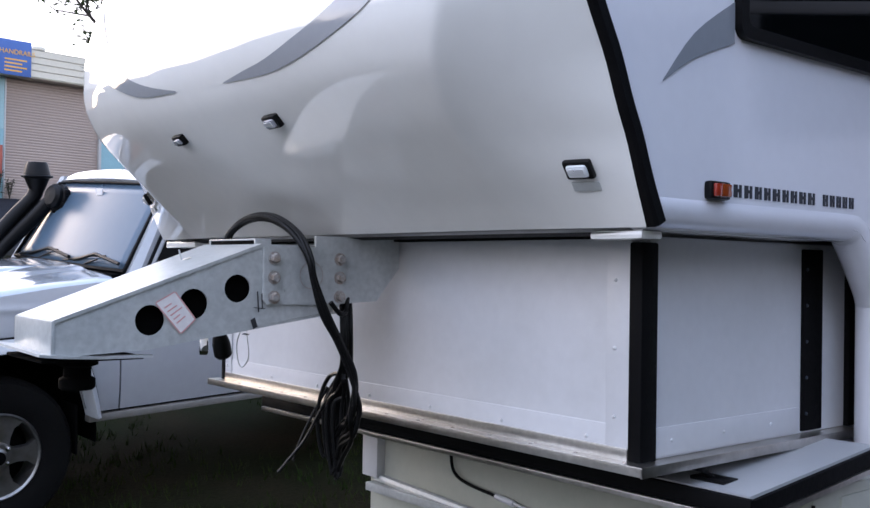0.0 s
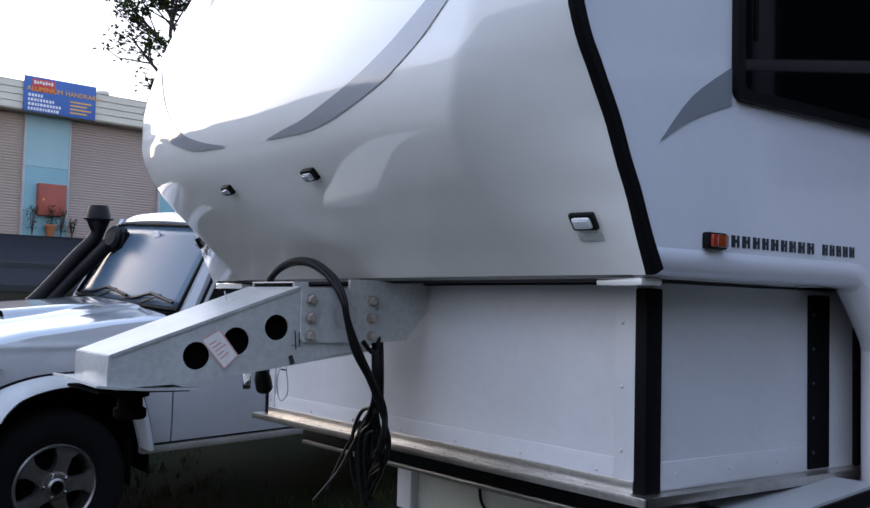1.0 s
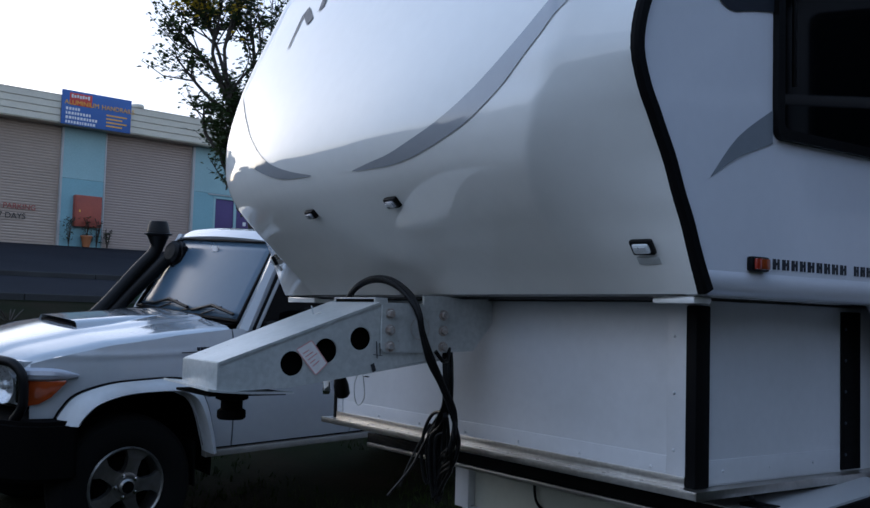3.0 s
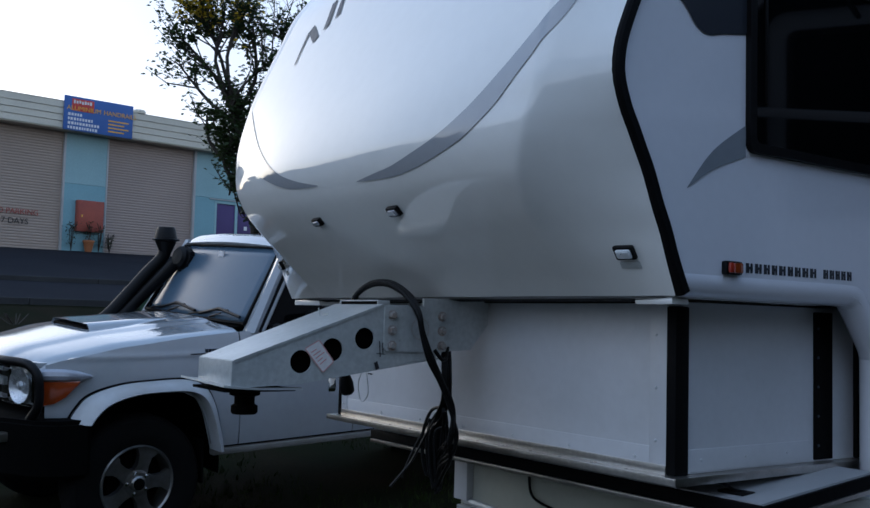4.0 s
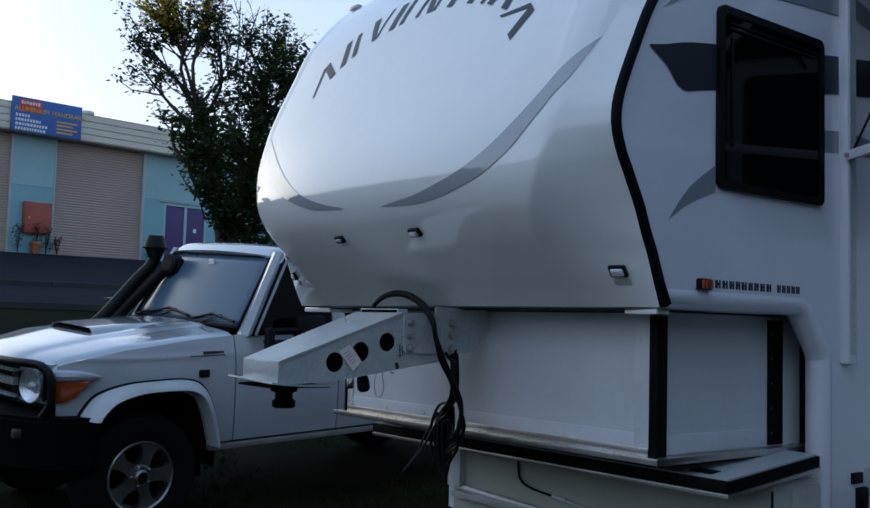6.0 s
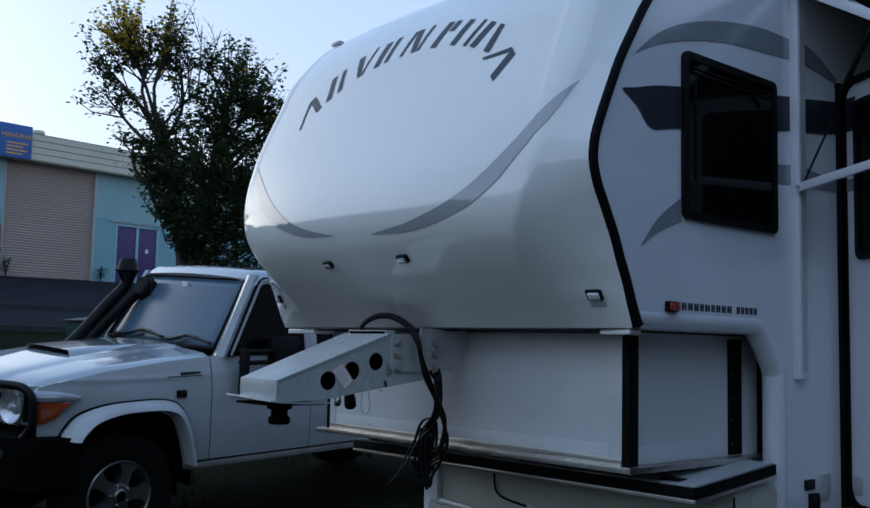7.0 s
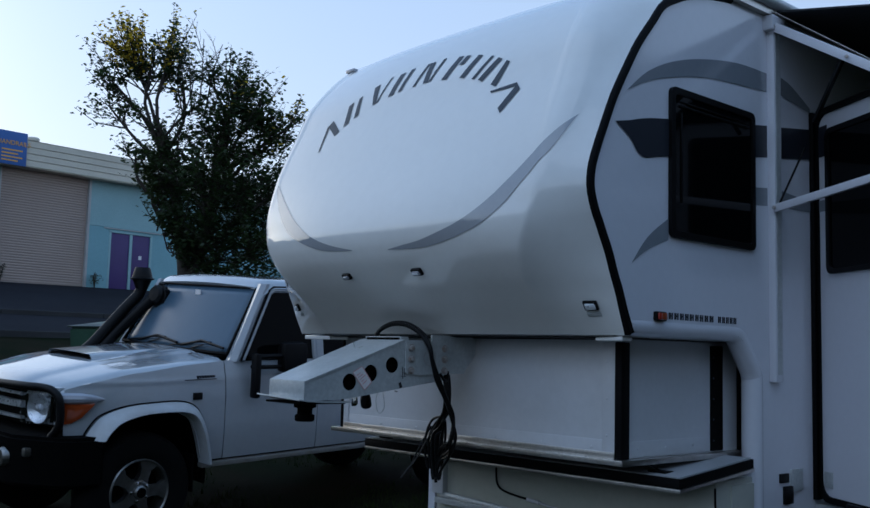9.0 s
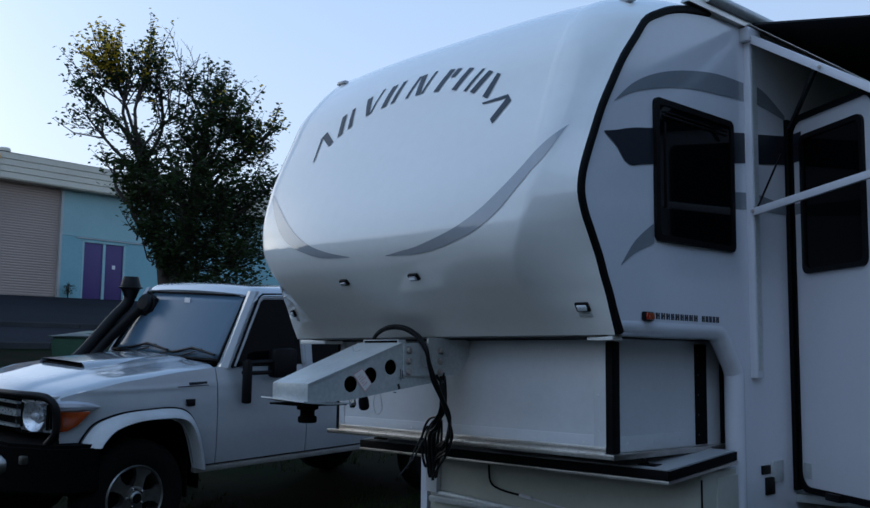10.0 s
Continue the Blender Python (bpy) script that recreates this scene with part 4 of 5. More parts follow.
tube(bm, smooth_line([(.075, .03, .075), (.052, .02, .02), (.060, .02, -.035), (.085, .02, -.05), (.102, .03, -.02), (.09, .03, .04), (.080, .03, .085)]), .0015, 6)
part("safety_wire", bm, galv, plug)


# ---- the truck ----
truck_at = pose(-3.74, -.19, 0, 0, 3.6, 0) @ pose(.057, -.072, 0, 0, 0, 5.5) @ pose(0, 0, .39, 2) @ pose(0, 0, -.39)
truck = thing("four_wheel_drive", truck_at, "white four-wheel-drive wagon with snorkel and black bullbar", "car")


def side_x(z):
    """Half the body's width by height."""
    return .845 - .035 * max(0, (z - .95) / .25) ** 2 - .03 * max(0, (.75 - z) / .3) ** 2


def bonnet_edge(y):
    return float(np.interp(y, (-.56, -.50, -.40, -.10, .30, .64), (1.060, 1.085, 1.115, 1.180, 1.225, 1.250)))


def belt(y):
    return bonnet_edge(y) - .004


def pinch(y):
    """How much narrower the body is towards the lamps."""
    return .14 * min(max((.05 - y) / .55, 0), 1) ** 1.5


def bow(bm):
    """Curves the front of the car round."""
    for v in bm.verts:
        v.co.y += .07 + .24 * v.co.x ** 2
    return bm


ARCH = ((-.62, .76), (-.30, .76), (-.26, .81), (-.17, .875), (-.05, .905), (.10, .915), (.25, .905), (.34, .86), (.40, .76), (.44, .62), (.462, .555), (.47, .555))


def sill_at(y):
    if y < -.30:
        return .76
    for (a, za), (b, zb) in zip(ARCH, ARCH[1:]):
        if a <= y <= b:
            return za + (zb - za) * (y - a) / (b - a)
    if 2.73 < y < 3.63:
        return .555 + .335 * max(0, 1 - ((y - 3.18) / .45) ** 4)
    return .555


def panel(name, y0, y1, side, steps, material=truck_paint):
    bm = bmesh.new()
    def at(y, s):
        z = sill_at(y) + (belt(y) - sill_at(y)) * s
        x = side_x(z) - pinch(y) + .007 * math.exp(-((z - 1.122) / .014) ** 2)
        return Vector((side * x, y, z))
    sheet(bm, at, spread(y0, y1, steps), spread(0, 1, 24))
    return part(name, thicken(bm, .012), material, truck, angle=40)


for side in (1, -1):
    panel("front_wing", -.50, .636, side, 44)
    panel("front_door", .645, 1.50, side, 4)
    panel("rear_door", 1.509, 2.26, side, 4)
    panel("rear_quarter", 2.268, 3.75, side, 30)
part("inner_body", boxes(((-.60, -.42, .58), (.60, -.34, 1.04)), ((-.80, .50, .50), (.80, 3.70, 1.12)), ((-.45, -.42, .45), (.45, .6, 1.0))), under_black, truck)
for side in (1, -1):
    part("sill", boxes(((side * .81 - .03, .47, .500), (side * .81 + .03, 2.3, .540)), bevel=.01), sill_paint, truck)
    part("mud_flap", boxes(((side * .74 - .09, .40, .34), (side * .74 + .09, .412, .60)), bevel=.004), under_black, truck)

# flares
def flare(side):
    bm = bmesh.new()
    inner = [(-.305, .765), (-.275, .81), (-.20, .872), (-.06, .912), (.10, .920), (.26, .910), (.35, .865), (.405, .765), (.447, .62), (.466, .540)]
    outer = [(-.395, .765), (-.355, .84), (-.285, .915), (-.12, .968), (.08, .982), (.27, .978), (.385, .935), (.455, .83), (.50, .67), (.521, .540)]
    a, b = finer(inner, 4), finer(outer, 4)
    rows = []
    for p, q in zip(a, b):
        line = []
        for s, x in ((0, .80), (.0, .925), (.12, .94), (.55, .925), (.92, .875), (1, .855)):
            line.append(bm.verts.new((side * (x - pinch(p[0]) * (.25 + .75 * s)), p[0] + (q[0] - p[0]) * s, p[1] + (q[1] - p[1]) * s)))
        rows.append(line)
    for ra, rb in zip(rows, rows[1:]):
        for i in range(5):
            bm.faces.new((ra[i], ra[i + 1], rb[i + 1], rb[i]))
    bm.faces.new(rows[0])
    bm.faces.new(rows[-1])
    line = bmesh.new()
    tube(line, [(side * (.852 - pinch(q[0])), q[0], q[1] + .004) for q in b], .006, 6)
    return bm, line


for side in (1, -1):
    a, b = flare(side)
    f = part("wheel_flare", a, dust_paint, truck, "white wheel-arch flare", angle=50)
    part("flare_seal", b, black_rubber, f)
    bm = bmesh.new()
    sheet(bm, lambda t, x: Vector((side * x, .09 + .44 * math.cos(t), .45 + .46 * math.sin(t))), spread(-.15, math.pi + .1, 20), [.35, .6, .80])
    part("arch_liner", bm, under_black, truck)


# bonnet
def bonnet_at(u, y):
    x = u * (.80 - .125 * min(max((.3 - y) / .81, 0), 1) ** 1.6)
    crown = .030 * (1 - abs(u) ** 3.0) + .014 * max(0, 1 - (abs(u) / .55) ** 8)
    front = max(0, (-.40 - y) / .16)
    drop = .022 * max(0, (abs(u) - .9) / .1) ** 2
    return Vector((x, y - .10 * (1 - u * u) * min(max((.1 - y) / .6, 0), 1), bonnet_edge(y) + crown + .004 - .03 * front ** 2.4 - drop))


bm = sheet(bmesh.new(), bonnet_at, spread(-1, 1, 48), spread(-.535, .635, 30))
part("bonnet", thicken(bm, .012), truck_paint, truck, angle=60)
scoop = part("bonnet_scoop", sheet(bmesh.new(), lambda u, s: Vector((-.055 + .335 * u * (1 - .25 * s * s), -.098 + .61 * s, bonnet_at((-.055 + .335 * u) / .8, -.098 + .61 * s).z - .012 + (.048 - .036 * s) * min(1, (1.0 - abs(u)) / .12 + .0) ** .7)), [-1, -.985, -.96, -.92, -.86, -.6, -.3, 0, .3, .6, .86, .92, .96, .985, 1], spread(0, 1, 8)), truck_paint, truck, "raised bonnet scoop", angle=60)
bm = boxes(((-.335, -.101, bonnet_at(0, -.09).z - .012), (.225, -.05, bonnet_at(0, -.09).z + .012)), bevel=.006)
part("scoop_mouth", bm, under_black, scoop)
part("cowl", boxes(((-.70, .632, 1.246), (.70, .735, 1.270)), bevel=.01), under_black, truck)
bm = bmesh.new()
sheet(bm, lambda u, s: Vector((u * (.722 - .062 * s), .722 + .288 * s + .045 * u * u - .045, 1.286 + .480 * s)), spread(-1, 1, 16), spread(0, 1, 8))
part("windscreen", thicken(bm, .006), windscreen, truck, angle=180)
bm = bmesh.new()
tube(bm, [(u * .730, .716 + .045 * u * u - .045, 1.284) for u in spread(-1, 1, 10)], .014, 6)
tube(bm, [(u * .665, 1.006 + .045 * u * u - .045, 1.770) for u in spread(-1, 1, 10)], .008, 6)
for s in (1, -1):
    tube(bm, [(s * .727, .714, 1.284), (s * .664, 1.004, 1.772)], .012, 6)
part("windscreen_seal", bm, black_rubber, truck)
part("permit_sticker", boxes(((-.02, .918, 1.695), (.05, .925, 1.735)), turn=None), paper, truck)
for s in (1, -1):
    bm = bmesh.new()
    for a, b in (((.765, .715, 1.235), (.695, 1.025, 1.805)),):
        lo, hi = Vector(a), Vector(b)
        ring = []
        for p, k in ((lo, 1.25), (lo.lerp(hi, .5), 1.0), (hi, .95)):
            ring.append([bm.verts.new((s * (p.x + dx * k), p.y + dy * k, p.z)) for dx, dy in ((-.028, -.012), (.014, -.02), (.038, .02), (.030, .055), (-.02, .05))])
        for ra, rb in zip(ring, ring[1:]):
            for i in range(5):
                bm.faces.new((ra[i], ra[(i + 1) % 5], rb[(i + 1) % 5], rb[i]))
    part("windscreen_pillar", bm, truck_paint, truck, angle=40)
    bm = bmesh.new()
    tube(bm, [(s * .818, .775, 1.24), (s * .735, 1.065, 1.755), (s * .728, 1.11, 1.782), (s * .722, 1.46, 1.786)], .011, 6)
    part("door_gutter", bm, black_rubber, truck)
    bm = bmesh.new()
    tube(bm, [(s * .806, .795, 1.245), (s * .722, 1.075, 1.735), (s * .718, 1.12, 1.760), (s * .716, 1.46, 1.762), (s * .72, 1.478, 1.74), (s * .806, 1.49, 1.245)], .022, 8)
    part("door_frame", bm, truck_paint, truck)
    bm = bmesh.new()
    bm.faces.new([bm.verts.new((s * x, y, z)) for x, y, z in ((.798, .81, 1.24), (.798, 1.47, 1.24), (.713, 1.455, 1.755), (.713, 1.10, 1.755))])
    part("side_glass", thicken(bm, .005), tint, truck)
    bm = bmesh.new()
    bm.faces.new([bm.verts.new((s * x, y, z)) for x, y, z in ((.798, 1.58, 1.24), (.798, 2.24, 1.24), (.713, 2.23, 1.755), (.713, 1.60, 1.755))])
    part("side_glass", thicken(bm, .005), tint, truck)
    bm = bmesh.new()
    bm.faces.new([bm.verts.new((s * x, y, z)) for x, y, z in ((.798, 2.34, 1.24), (.798, 3.62, 1.24), (.713, 3.60, 1.755), (.713, 2.36, 1.755))])
    part("side_glass", thicken(bm, .005), tint, truck)
    for y in (1.525, 2.29, 3.68):
        bm = bmesh.new()
        for z, x in ((1.20, .808), (1.80, .718)):
            for dy in (-.05, .05):
                for dx in (-.05, .012):
                    bm.verts.new((s * (x + dx), y + dy, z))
        bmesh.ops.convex_hull(bm, input=bm.verts[:])
        part("pillar", bm, truck_paint, truck)
bm = bmesh.new()
def roof_at(u, y):
    edge = max(0, (abs(u) - .86) / .14)
    nose_dip = max(0, (1.09 - y) / .12) if y < 1.09 else 0
    return Vector((u * .745, y + .03 * u * u * (y < 1.16), 1.834 + .026 * (1 - u * u) - .062 * edge ** 2 - .062 * min(1, nose_dip) ** 1.6))
sheet(bm, roof_at, spread(-1, 1, 40), [.965, .98, 1.0, 1.03, 1.06, 1.10, 1.16, 1.3, 1.8, 2.6, 3.4, 3.76])
part("roof", thicken(bm, .02), truck_paint, truck, angle=60)
part("tail", boxes(((-.80, 3.70, .50), (.80, 3.76, 1.20)), ((-.70, 3.70, 1.2), (.70, 3.74, 1.84)), bevel=.01), truck_paint, truck)

# wipers and washers
for x0 in (-.13, .48):
    bm = bmesh.new()
    tube(bm, [(x0 - .46, .690, 1.300), (x0 - .30, .692, 1.322), (x0 - .10, .698, 1.350), (x0 + .06, .700, 1.358)], .007, 6)
    tube(bm, [(x0 - .32, .694, 1.312), (x0 - .05, .694, 1.364), (x0 + .24, .686, 1.328)], .010, 6)
    tube(bm, [(x0 - .18, .690, 1.298), (x0 - .02, .692, 1.336)], .005, 6)
    part("wiper", bm, black_plastic, truck)
bm = bmesh.new()
lathe(bm, ((.014, 0), (.012, .012), (0, .016)), pose(.70, .44, 1.236), 10)
part("washer_jet", bm, black_plastic, truck)
# badge and side repeater
part("wing_badge", boxes(((.828, .30, 1.120), (.8375, .56, 1.126)), *(((.824, .40 + .022 * k, 1.130 + .0008 * k), (.8365, .415 + .022 * k, 1.150)) for k in range(7)), bevel=.001), decal_dark, truck, "small grey wing badge")
part("side_repeater", boxes(((.842, .365, .985), (.862, .435, 1.035)), bevel=.006), black_plastic, truck)
part("belt_line", boxes(((.830, .08, 1.108), (.8345, .63, 1.111))), decal_pale, truck)

# mirrors
mirror = part("door_mirror", boxes(((.865, .83, .975), (.930, .885, 1.30)), bevel=.018), black_plastic, truck, "tall black towing mirror on a bracket")
bm = bmesh.new()
tube(bm, [(.84, .86, 1.20), (.90, .87, 1.20), (.93, 1.10, 1.20)], .016, 8)
tube(bm, [(.80, .86, 1.27), (.90, .87, 1.275), (.93, 1.10, 1.28)], .020, 8)
part("mirror_arm", bm, black_plastic, mirror)
part("mirror_head", boxes(((.865, 1.06, 1.155), (.97, 1.29, 1.38)), bevel=.04), black_plastic, mirror)
part("door_handle", boxes(((.842, 1.30, 1.07), (.872, 1.44, 1.105)), bevel=.01), black_plastic, truck)

# snorkel
snorkel = part("snorkel", tube(bmesh.new(), smooth_line([(-.76, .26, 1.14), (-.775, .36, 1.17), (-.765, .48, 1.27), (-.725, .70, 1.53), (-.690, .81, 1.66), (-.675, .83, 1.74)]), .048, 14), black_plastic, truck, "black plastic snorkel beside the windscreen")
bm = bmesh.new()
lathe(bm, ((.052, -.12), (.070, -.075), (.088, -.03), (.112, -.022), (.114, -.012), (.096, -.006), (.090, .02), (.076, .075), (.066, .092), (.060, .084), (0, .080)), pose(-.675, .83, 1.812) @ Matrix.Scale(.88, 4), 28)
part("snorkel_head", bm, black_plastic, snorkel)
bm = bmesh.new()
tube(bm, smooth_line([(-.735, .52, 1.21), (-.705, .66, 1.37), (-.625, .79, 1.53), (-.56, .87, 1.64)]), .046, 14)
lathe(bm, ((.03, -.08), (.062, -.06), (.080, -.035), (.092, -.03), (.092, .0), (.078, .006), (.080, .03), (.060, .05), (0, .055)), pose(-.505, .885, 1.670, 75, 35, 0), 20)
for a in range(6):
    q = pose(-.505, .885, 1.670, 75, 35, 0) @ Vector((.085 * math.cos(a * 1.05), .085 * math.sin(a * 1.05), -.015))
    box(bm, q - Vector((.018, .018, .018)), q + Vector((.018, .018, .018)), .006)
part("snorkel_pipe", bm, black_plastic, snorkel)

# front: grille, lamps, bullbar
part("grille_back", bow(boxes(((-.34, -.665, .82), (.34, -.62, 1.08)))), under_black, truck)
part("nose_panel", bow(boxes(*(((x, -.695, z), (x + .165, -.62, z + .036)) for x in spread(-.66, .495, 7) for z in (1.056,)), bevel=.006)), truck_paint, truck)
for z, h in ((1.022, .014), (.955, .042), (.868, .016)):
    bm = bmesh.new()
    for x in spread(-.33, .22, 5):
        box(bm, (x, -.70, z - h / 2), (x + .11, -.665, z + h / 2))
    bmesh.ops.remove_doubles(bm, verts=bm.verts, dist=1e-4)
    part("grille_bar", bow(bm), satin_chrome, truck, "chrome grille bar")
for s in (1, -1):
    head = part("headlight", bow(boxes(((s * .49 - .155, -.675, .845), (s * .49 + .155, -.63, 1.05)), bevel=.012)), satin_chrome, truck, "square chrome headlight")
    bm = bmesh.new()
    lathe(bm, ((.0, -.01), (.060, .0), (.094, .030), (.099, .035)), pose(s * .50, -.672, .948, 90), 24, caps=False)
    part("headlight_bowl", bow(bm), satin_chrome, head)
    for dx, h in ((-.13, .16), (.108, .17), (.138, .15)):
        part("headlight_shutter", bow(boxes(((s * .49 + dx - .007, -.690, .948 - h / 2), (s * .49 + dx + .007, -.676, .948 + h / 2)), bevel=.004)), under_black, head)
    bm = bmesh.new()
    lathe(bm, ((.024, 0), (.028, .012), (.020, .028), (0, .032)), pose(s * .50, -.682, .948, 90), 14)
    part("bulb_cap", bow(bm), satin_chrome, head)
    bm = bmesh.new()
    sheet(bm, lambda x, z: Vector((s * .49 + x, -.716 + .2 * x * x + .15 * z * z, .948 + z)), spread(-.152, .152, 8), spread(-.10, .10, 6))
    pane = part("headlight_lens", thicken(bow(bm), .004), glass_mat("headlight_glass", (.95, .97, 1)) if s > 0 else bpy.data.materials["headlight_glass"], head)
    pane.visible_shadow = False
    bm = bmesh.new()
    lo = [(.690, -.515, .858), (.735, -.46, .872), (.765, -.41, .910), (.788, -.345, .985)]
    hi = [(.690, -.518, .992), (.735, -.46, .992), (.765, -.41, .992), (.790, -.34, .996)]
    rows = [[bm.verts.new((s * a[0], a[1], a[2])), bm.verts.new((s * (a[0] + b[0]) / 2 + s * .008, (a[1] + b[1]) / 2, (a[2] + b[2]) / 2)), bm.verts.new((s * b[0], b[1], b[2]))] for a, b in zip(lo, hi)]
    for ra, rb in zip(rows, rows[1:]):
        for i in range(2):
            bm.faces.new((ra[i], rb[i], rb[i + 1], ra[i + 1]))
    part("indicator", thicken(bm, -.008), amber, truck, "amber wrap-round indicator", angle=60)
    bm = bmesh.new()
    tube(bm, [(s * .682, -.512, 1.026), (s * .728, -.454, 1.028), (s * .757, -.406, 1.028), (s * .782, -.336, 1.024), (s * .796, -.275, 1.020)], .02, 10, radii=(.038, .038, .036, .026, .006))
    part("indicator_top", bm, lens_grey, truck)
    bm = bmesh.new()
    tube(bm, smooth_line([(s * .08, -.70, 1.085), (s * .45, -.665, 1.095), (s * .63, -.605, 1.095), (s * .70, -.578, 1.078), (s * .742, -.556, 1.03), (s * .752, -.548, .95), (s * .745, -.552, .86), (s * .69, -.575, .785)], 5), .026, 12)
    part("bullbar_hoop", bm, black_plastic, truck, "black steel hoop round the headlight")
    bm = bmesh.new()
    lathe(bm, ((.0, .02), (.05, .018), (.062, .0), (.066, -.03)), pose(s * .44, -.765, .645, 90), 20)
    part("fog_lamp", bm, alloy, truck, "round fog lamp in the bumper")
    part("bumper_lamp", boxes(((s * .62 - .022, -.715, .665), (s * .62 + .022, -.66, .72)), bevel=.01), alloy, truck)
bm = bmesh.new()
prism(bm, [(-.89, -.30), (-.86, -.48), (-.78, -.59), (-.50, -.755), (.50, -.755), (.78, -.59), (.86, -.48), (.89, -.30)], "z", .47, .79)
bmesh.ops.bevel(bm, geom=bm.edges[:], offset=.022, segments=2, affect="EDGES")
part("bumper", bm, under_black, truck, "black steel winch bumper")

# wheels
tyre_profile = ((.205, -.10), (.30, -.118), (.365, -.110), (.388, -.085), (.395, -.03), (.395, .03), (.388, .085), (.365, .110), (.30, .118), (.225, .10), (.205, .085))


def wheel(m):
    hub = part("wheel", lathe(bmesh.new(), tyre_profile, m, 44, caps=False), tyre_rubber, truck, "black tyre on a grey five-spoke alloy rim", angle=40)
    bm = bmesh.new()
    lathe(bm, ((.222, .098), (.214, .108), (.204, .100), (.198, .04), (.19, -.09), (.205, -.10)), m, 40, caps=False)
    part("rim", bm, alloy, hub)
    bm = bmesh.new()
    for k in range(5):
        a = 2 * math.pi * k / 5 + .3
        rot = m @ Matrix.Rotation(a, 4, "Z")
        for r, w, h0, h1 in ((.05, .046, .045, .094), (.105, .034, .05, .096), (.155, .040, .050, .090), (.207, .076, .054, .097)):
            for dy in (-w, w):
                for h in (h0, h1):
                    bm.verts.new(rot @ Vector((r, dy, h)))
        got = list(bm.verts)[-16:]
        for i in range(3):
            q = got[i * 4:i * 4 + 8]
            for f in ((0, 1, 5, 4), (2, 3, 7, 6), (0, 2, 6, 4), (1, 3, 7, 5)):
                bm.faces.new([q[j] for j in f])
    part("spokes", bm, alloy, hub, angle=50)
    bm = bmesh.new()
    lathe(bm, ((.082, .04), (.080, .094), (.060, .101), (.048, .098), (.046, .115), (.036, .124), (0, .126)), m, 28)
    part("hub_cap", bm, alloy, hub)
    bm = bmesh.new()
    lathe(bm, ((.034, .1245), (.030, .1285), (0, .129)), m, 20)
    part("hub_badge", bm, under_black, hub)
    bm = bmesh.new()
    lathe(bm, ((.19, .0), (.0, .0)), m, 20)
    lathe(bm, ((.16, .01), (.16, .03), (.0, .03)), m, 28)
    part("brake_disc", bm, under_black, hub)
    for k in range(5):
        bm = bmesh.new()
        a = 2 * math.pi * (k + .5) / 5 + .3
        lathe(bm, ((.012, .08), (.012, .10), (0, .104)), m @ Matrix.Translation((.062 * math.cos(a), .062 * math.sin(a), 0)), 8)
        part("wheel_nut", bm, chrome, hub)


for y in (0, 3.18):
    for s in (1, -1):
        wheel(pose(s * .725, y, .39, 0, s * 90, 0))
bm = bmesh.new()
tube(bm, [(-.7, 0, .39), (.7, 0, .39)], .05, 10)
tube(bm, [(-.7, 3.18, .39), (.7, 3.18, .39)], .06, 10)
part("axle", bm, under_black, truck)


# ---- the sheds over the road ----
base = 3.42
sheds = thing("industrial_shed", pose(-34, 7.5, base, 0, 0, 96.9), "low industrial shed, tan roller doors and teal walls", "building")


def ribbed(u0, u1, z0, z1, step, depth, y, vertical=False):
    """A sheet pressed into small ribs."""
    n = int((z1 - z0) / step)
    bm = bmesh.new()
    line = []
    for i in range(n):
        z = z0 + i * step
        line += [(y, z), (y - depth, z + step * .25), (y - depth, z + step * .65), (y, z + step * .9)]
    line.append((y, z1))
    rows = [[bm.verts.new((u, a, b)) for a, b in line] for u in (u0, u1)]
    for i in range(len(line) - 1):
        bm.faces.new((rows[0][i], rows[1][i], rows[1][i + 1], rows[0][i + 1]))
    return bm


part("back_wall", boxes(((-12, .35, 0), (24, 9, 4.9))), roller_grey, sheds)
d1 = part("roller_door", ribbed(-7.6, -.28, .05, 4.45, .10, .013, .05), roller_tan, sheds, "tan ribbed roller door", angle=20)
part("roller_door", ribbed(1.30, 4.86, .05, 4.45, .10, .013, .05), roller_grey, sheds, "dusty brown ribbed roller door", angle=20)
part("roller_door", ribbed(-12, -9.2, .05, 4.45, .10, .013, .05), roller_tan, sheds, "tan ribbed roller door", angle=20)
part("pillar", boxes(((-.28, -.06, -.2), (1.28, .35, 2.55))), teal_dark, sheds, "teal rendered pillar")
part("pillar_top", boxes(((-.28, -.055, 2.56), (1.28, .35, 4.5))), teal_wall, sheds)
part("pillar", boxes(((-9.2, -.06, -.2), (-7.6, .35, 4.5))), teal_wall, sheds)
part("lower_wall", boxes(((4.95, -.06, -.2), (5.85, .35, 2.62)), ((7.85, -.06, -.2), (22, .35, 2.62)), ((5.85, -.06, 2.46), (7.85, .35, 2.62))), teal_dark, sheds, "mid teal rendered wall")
part("upper_wall", boxes(((4.95, -.055, 2.63), (22, .35, 4.5))), teal_wall, sheds, "pale teal rendered wall")
part("door_jamb", boxes(((4.86, -.09, 0), (4.96, .3, 4.5)), bevel=.01), roof_metal, sheds)
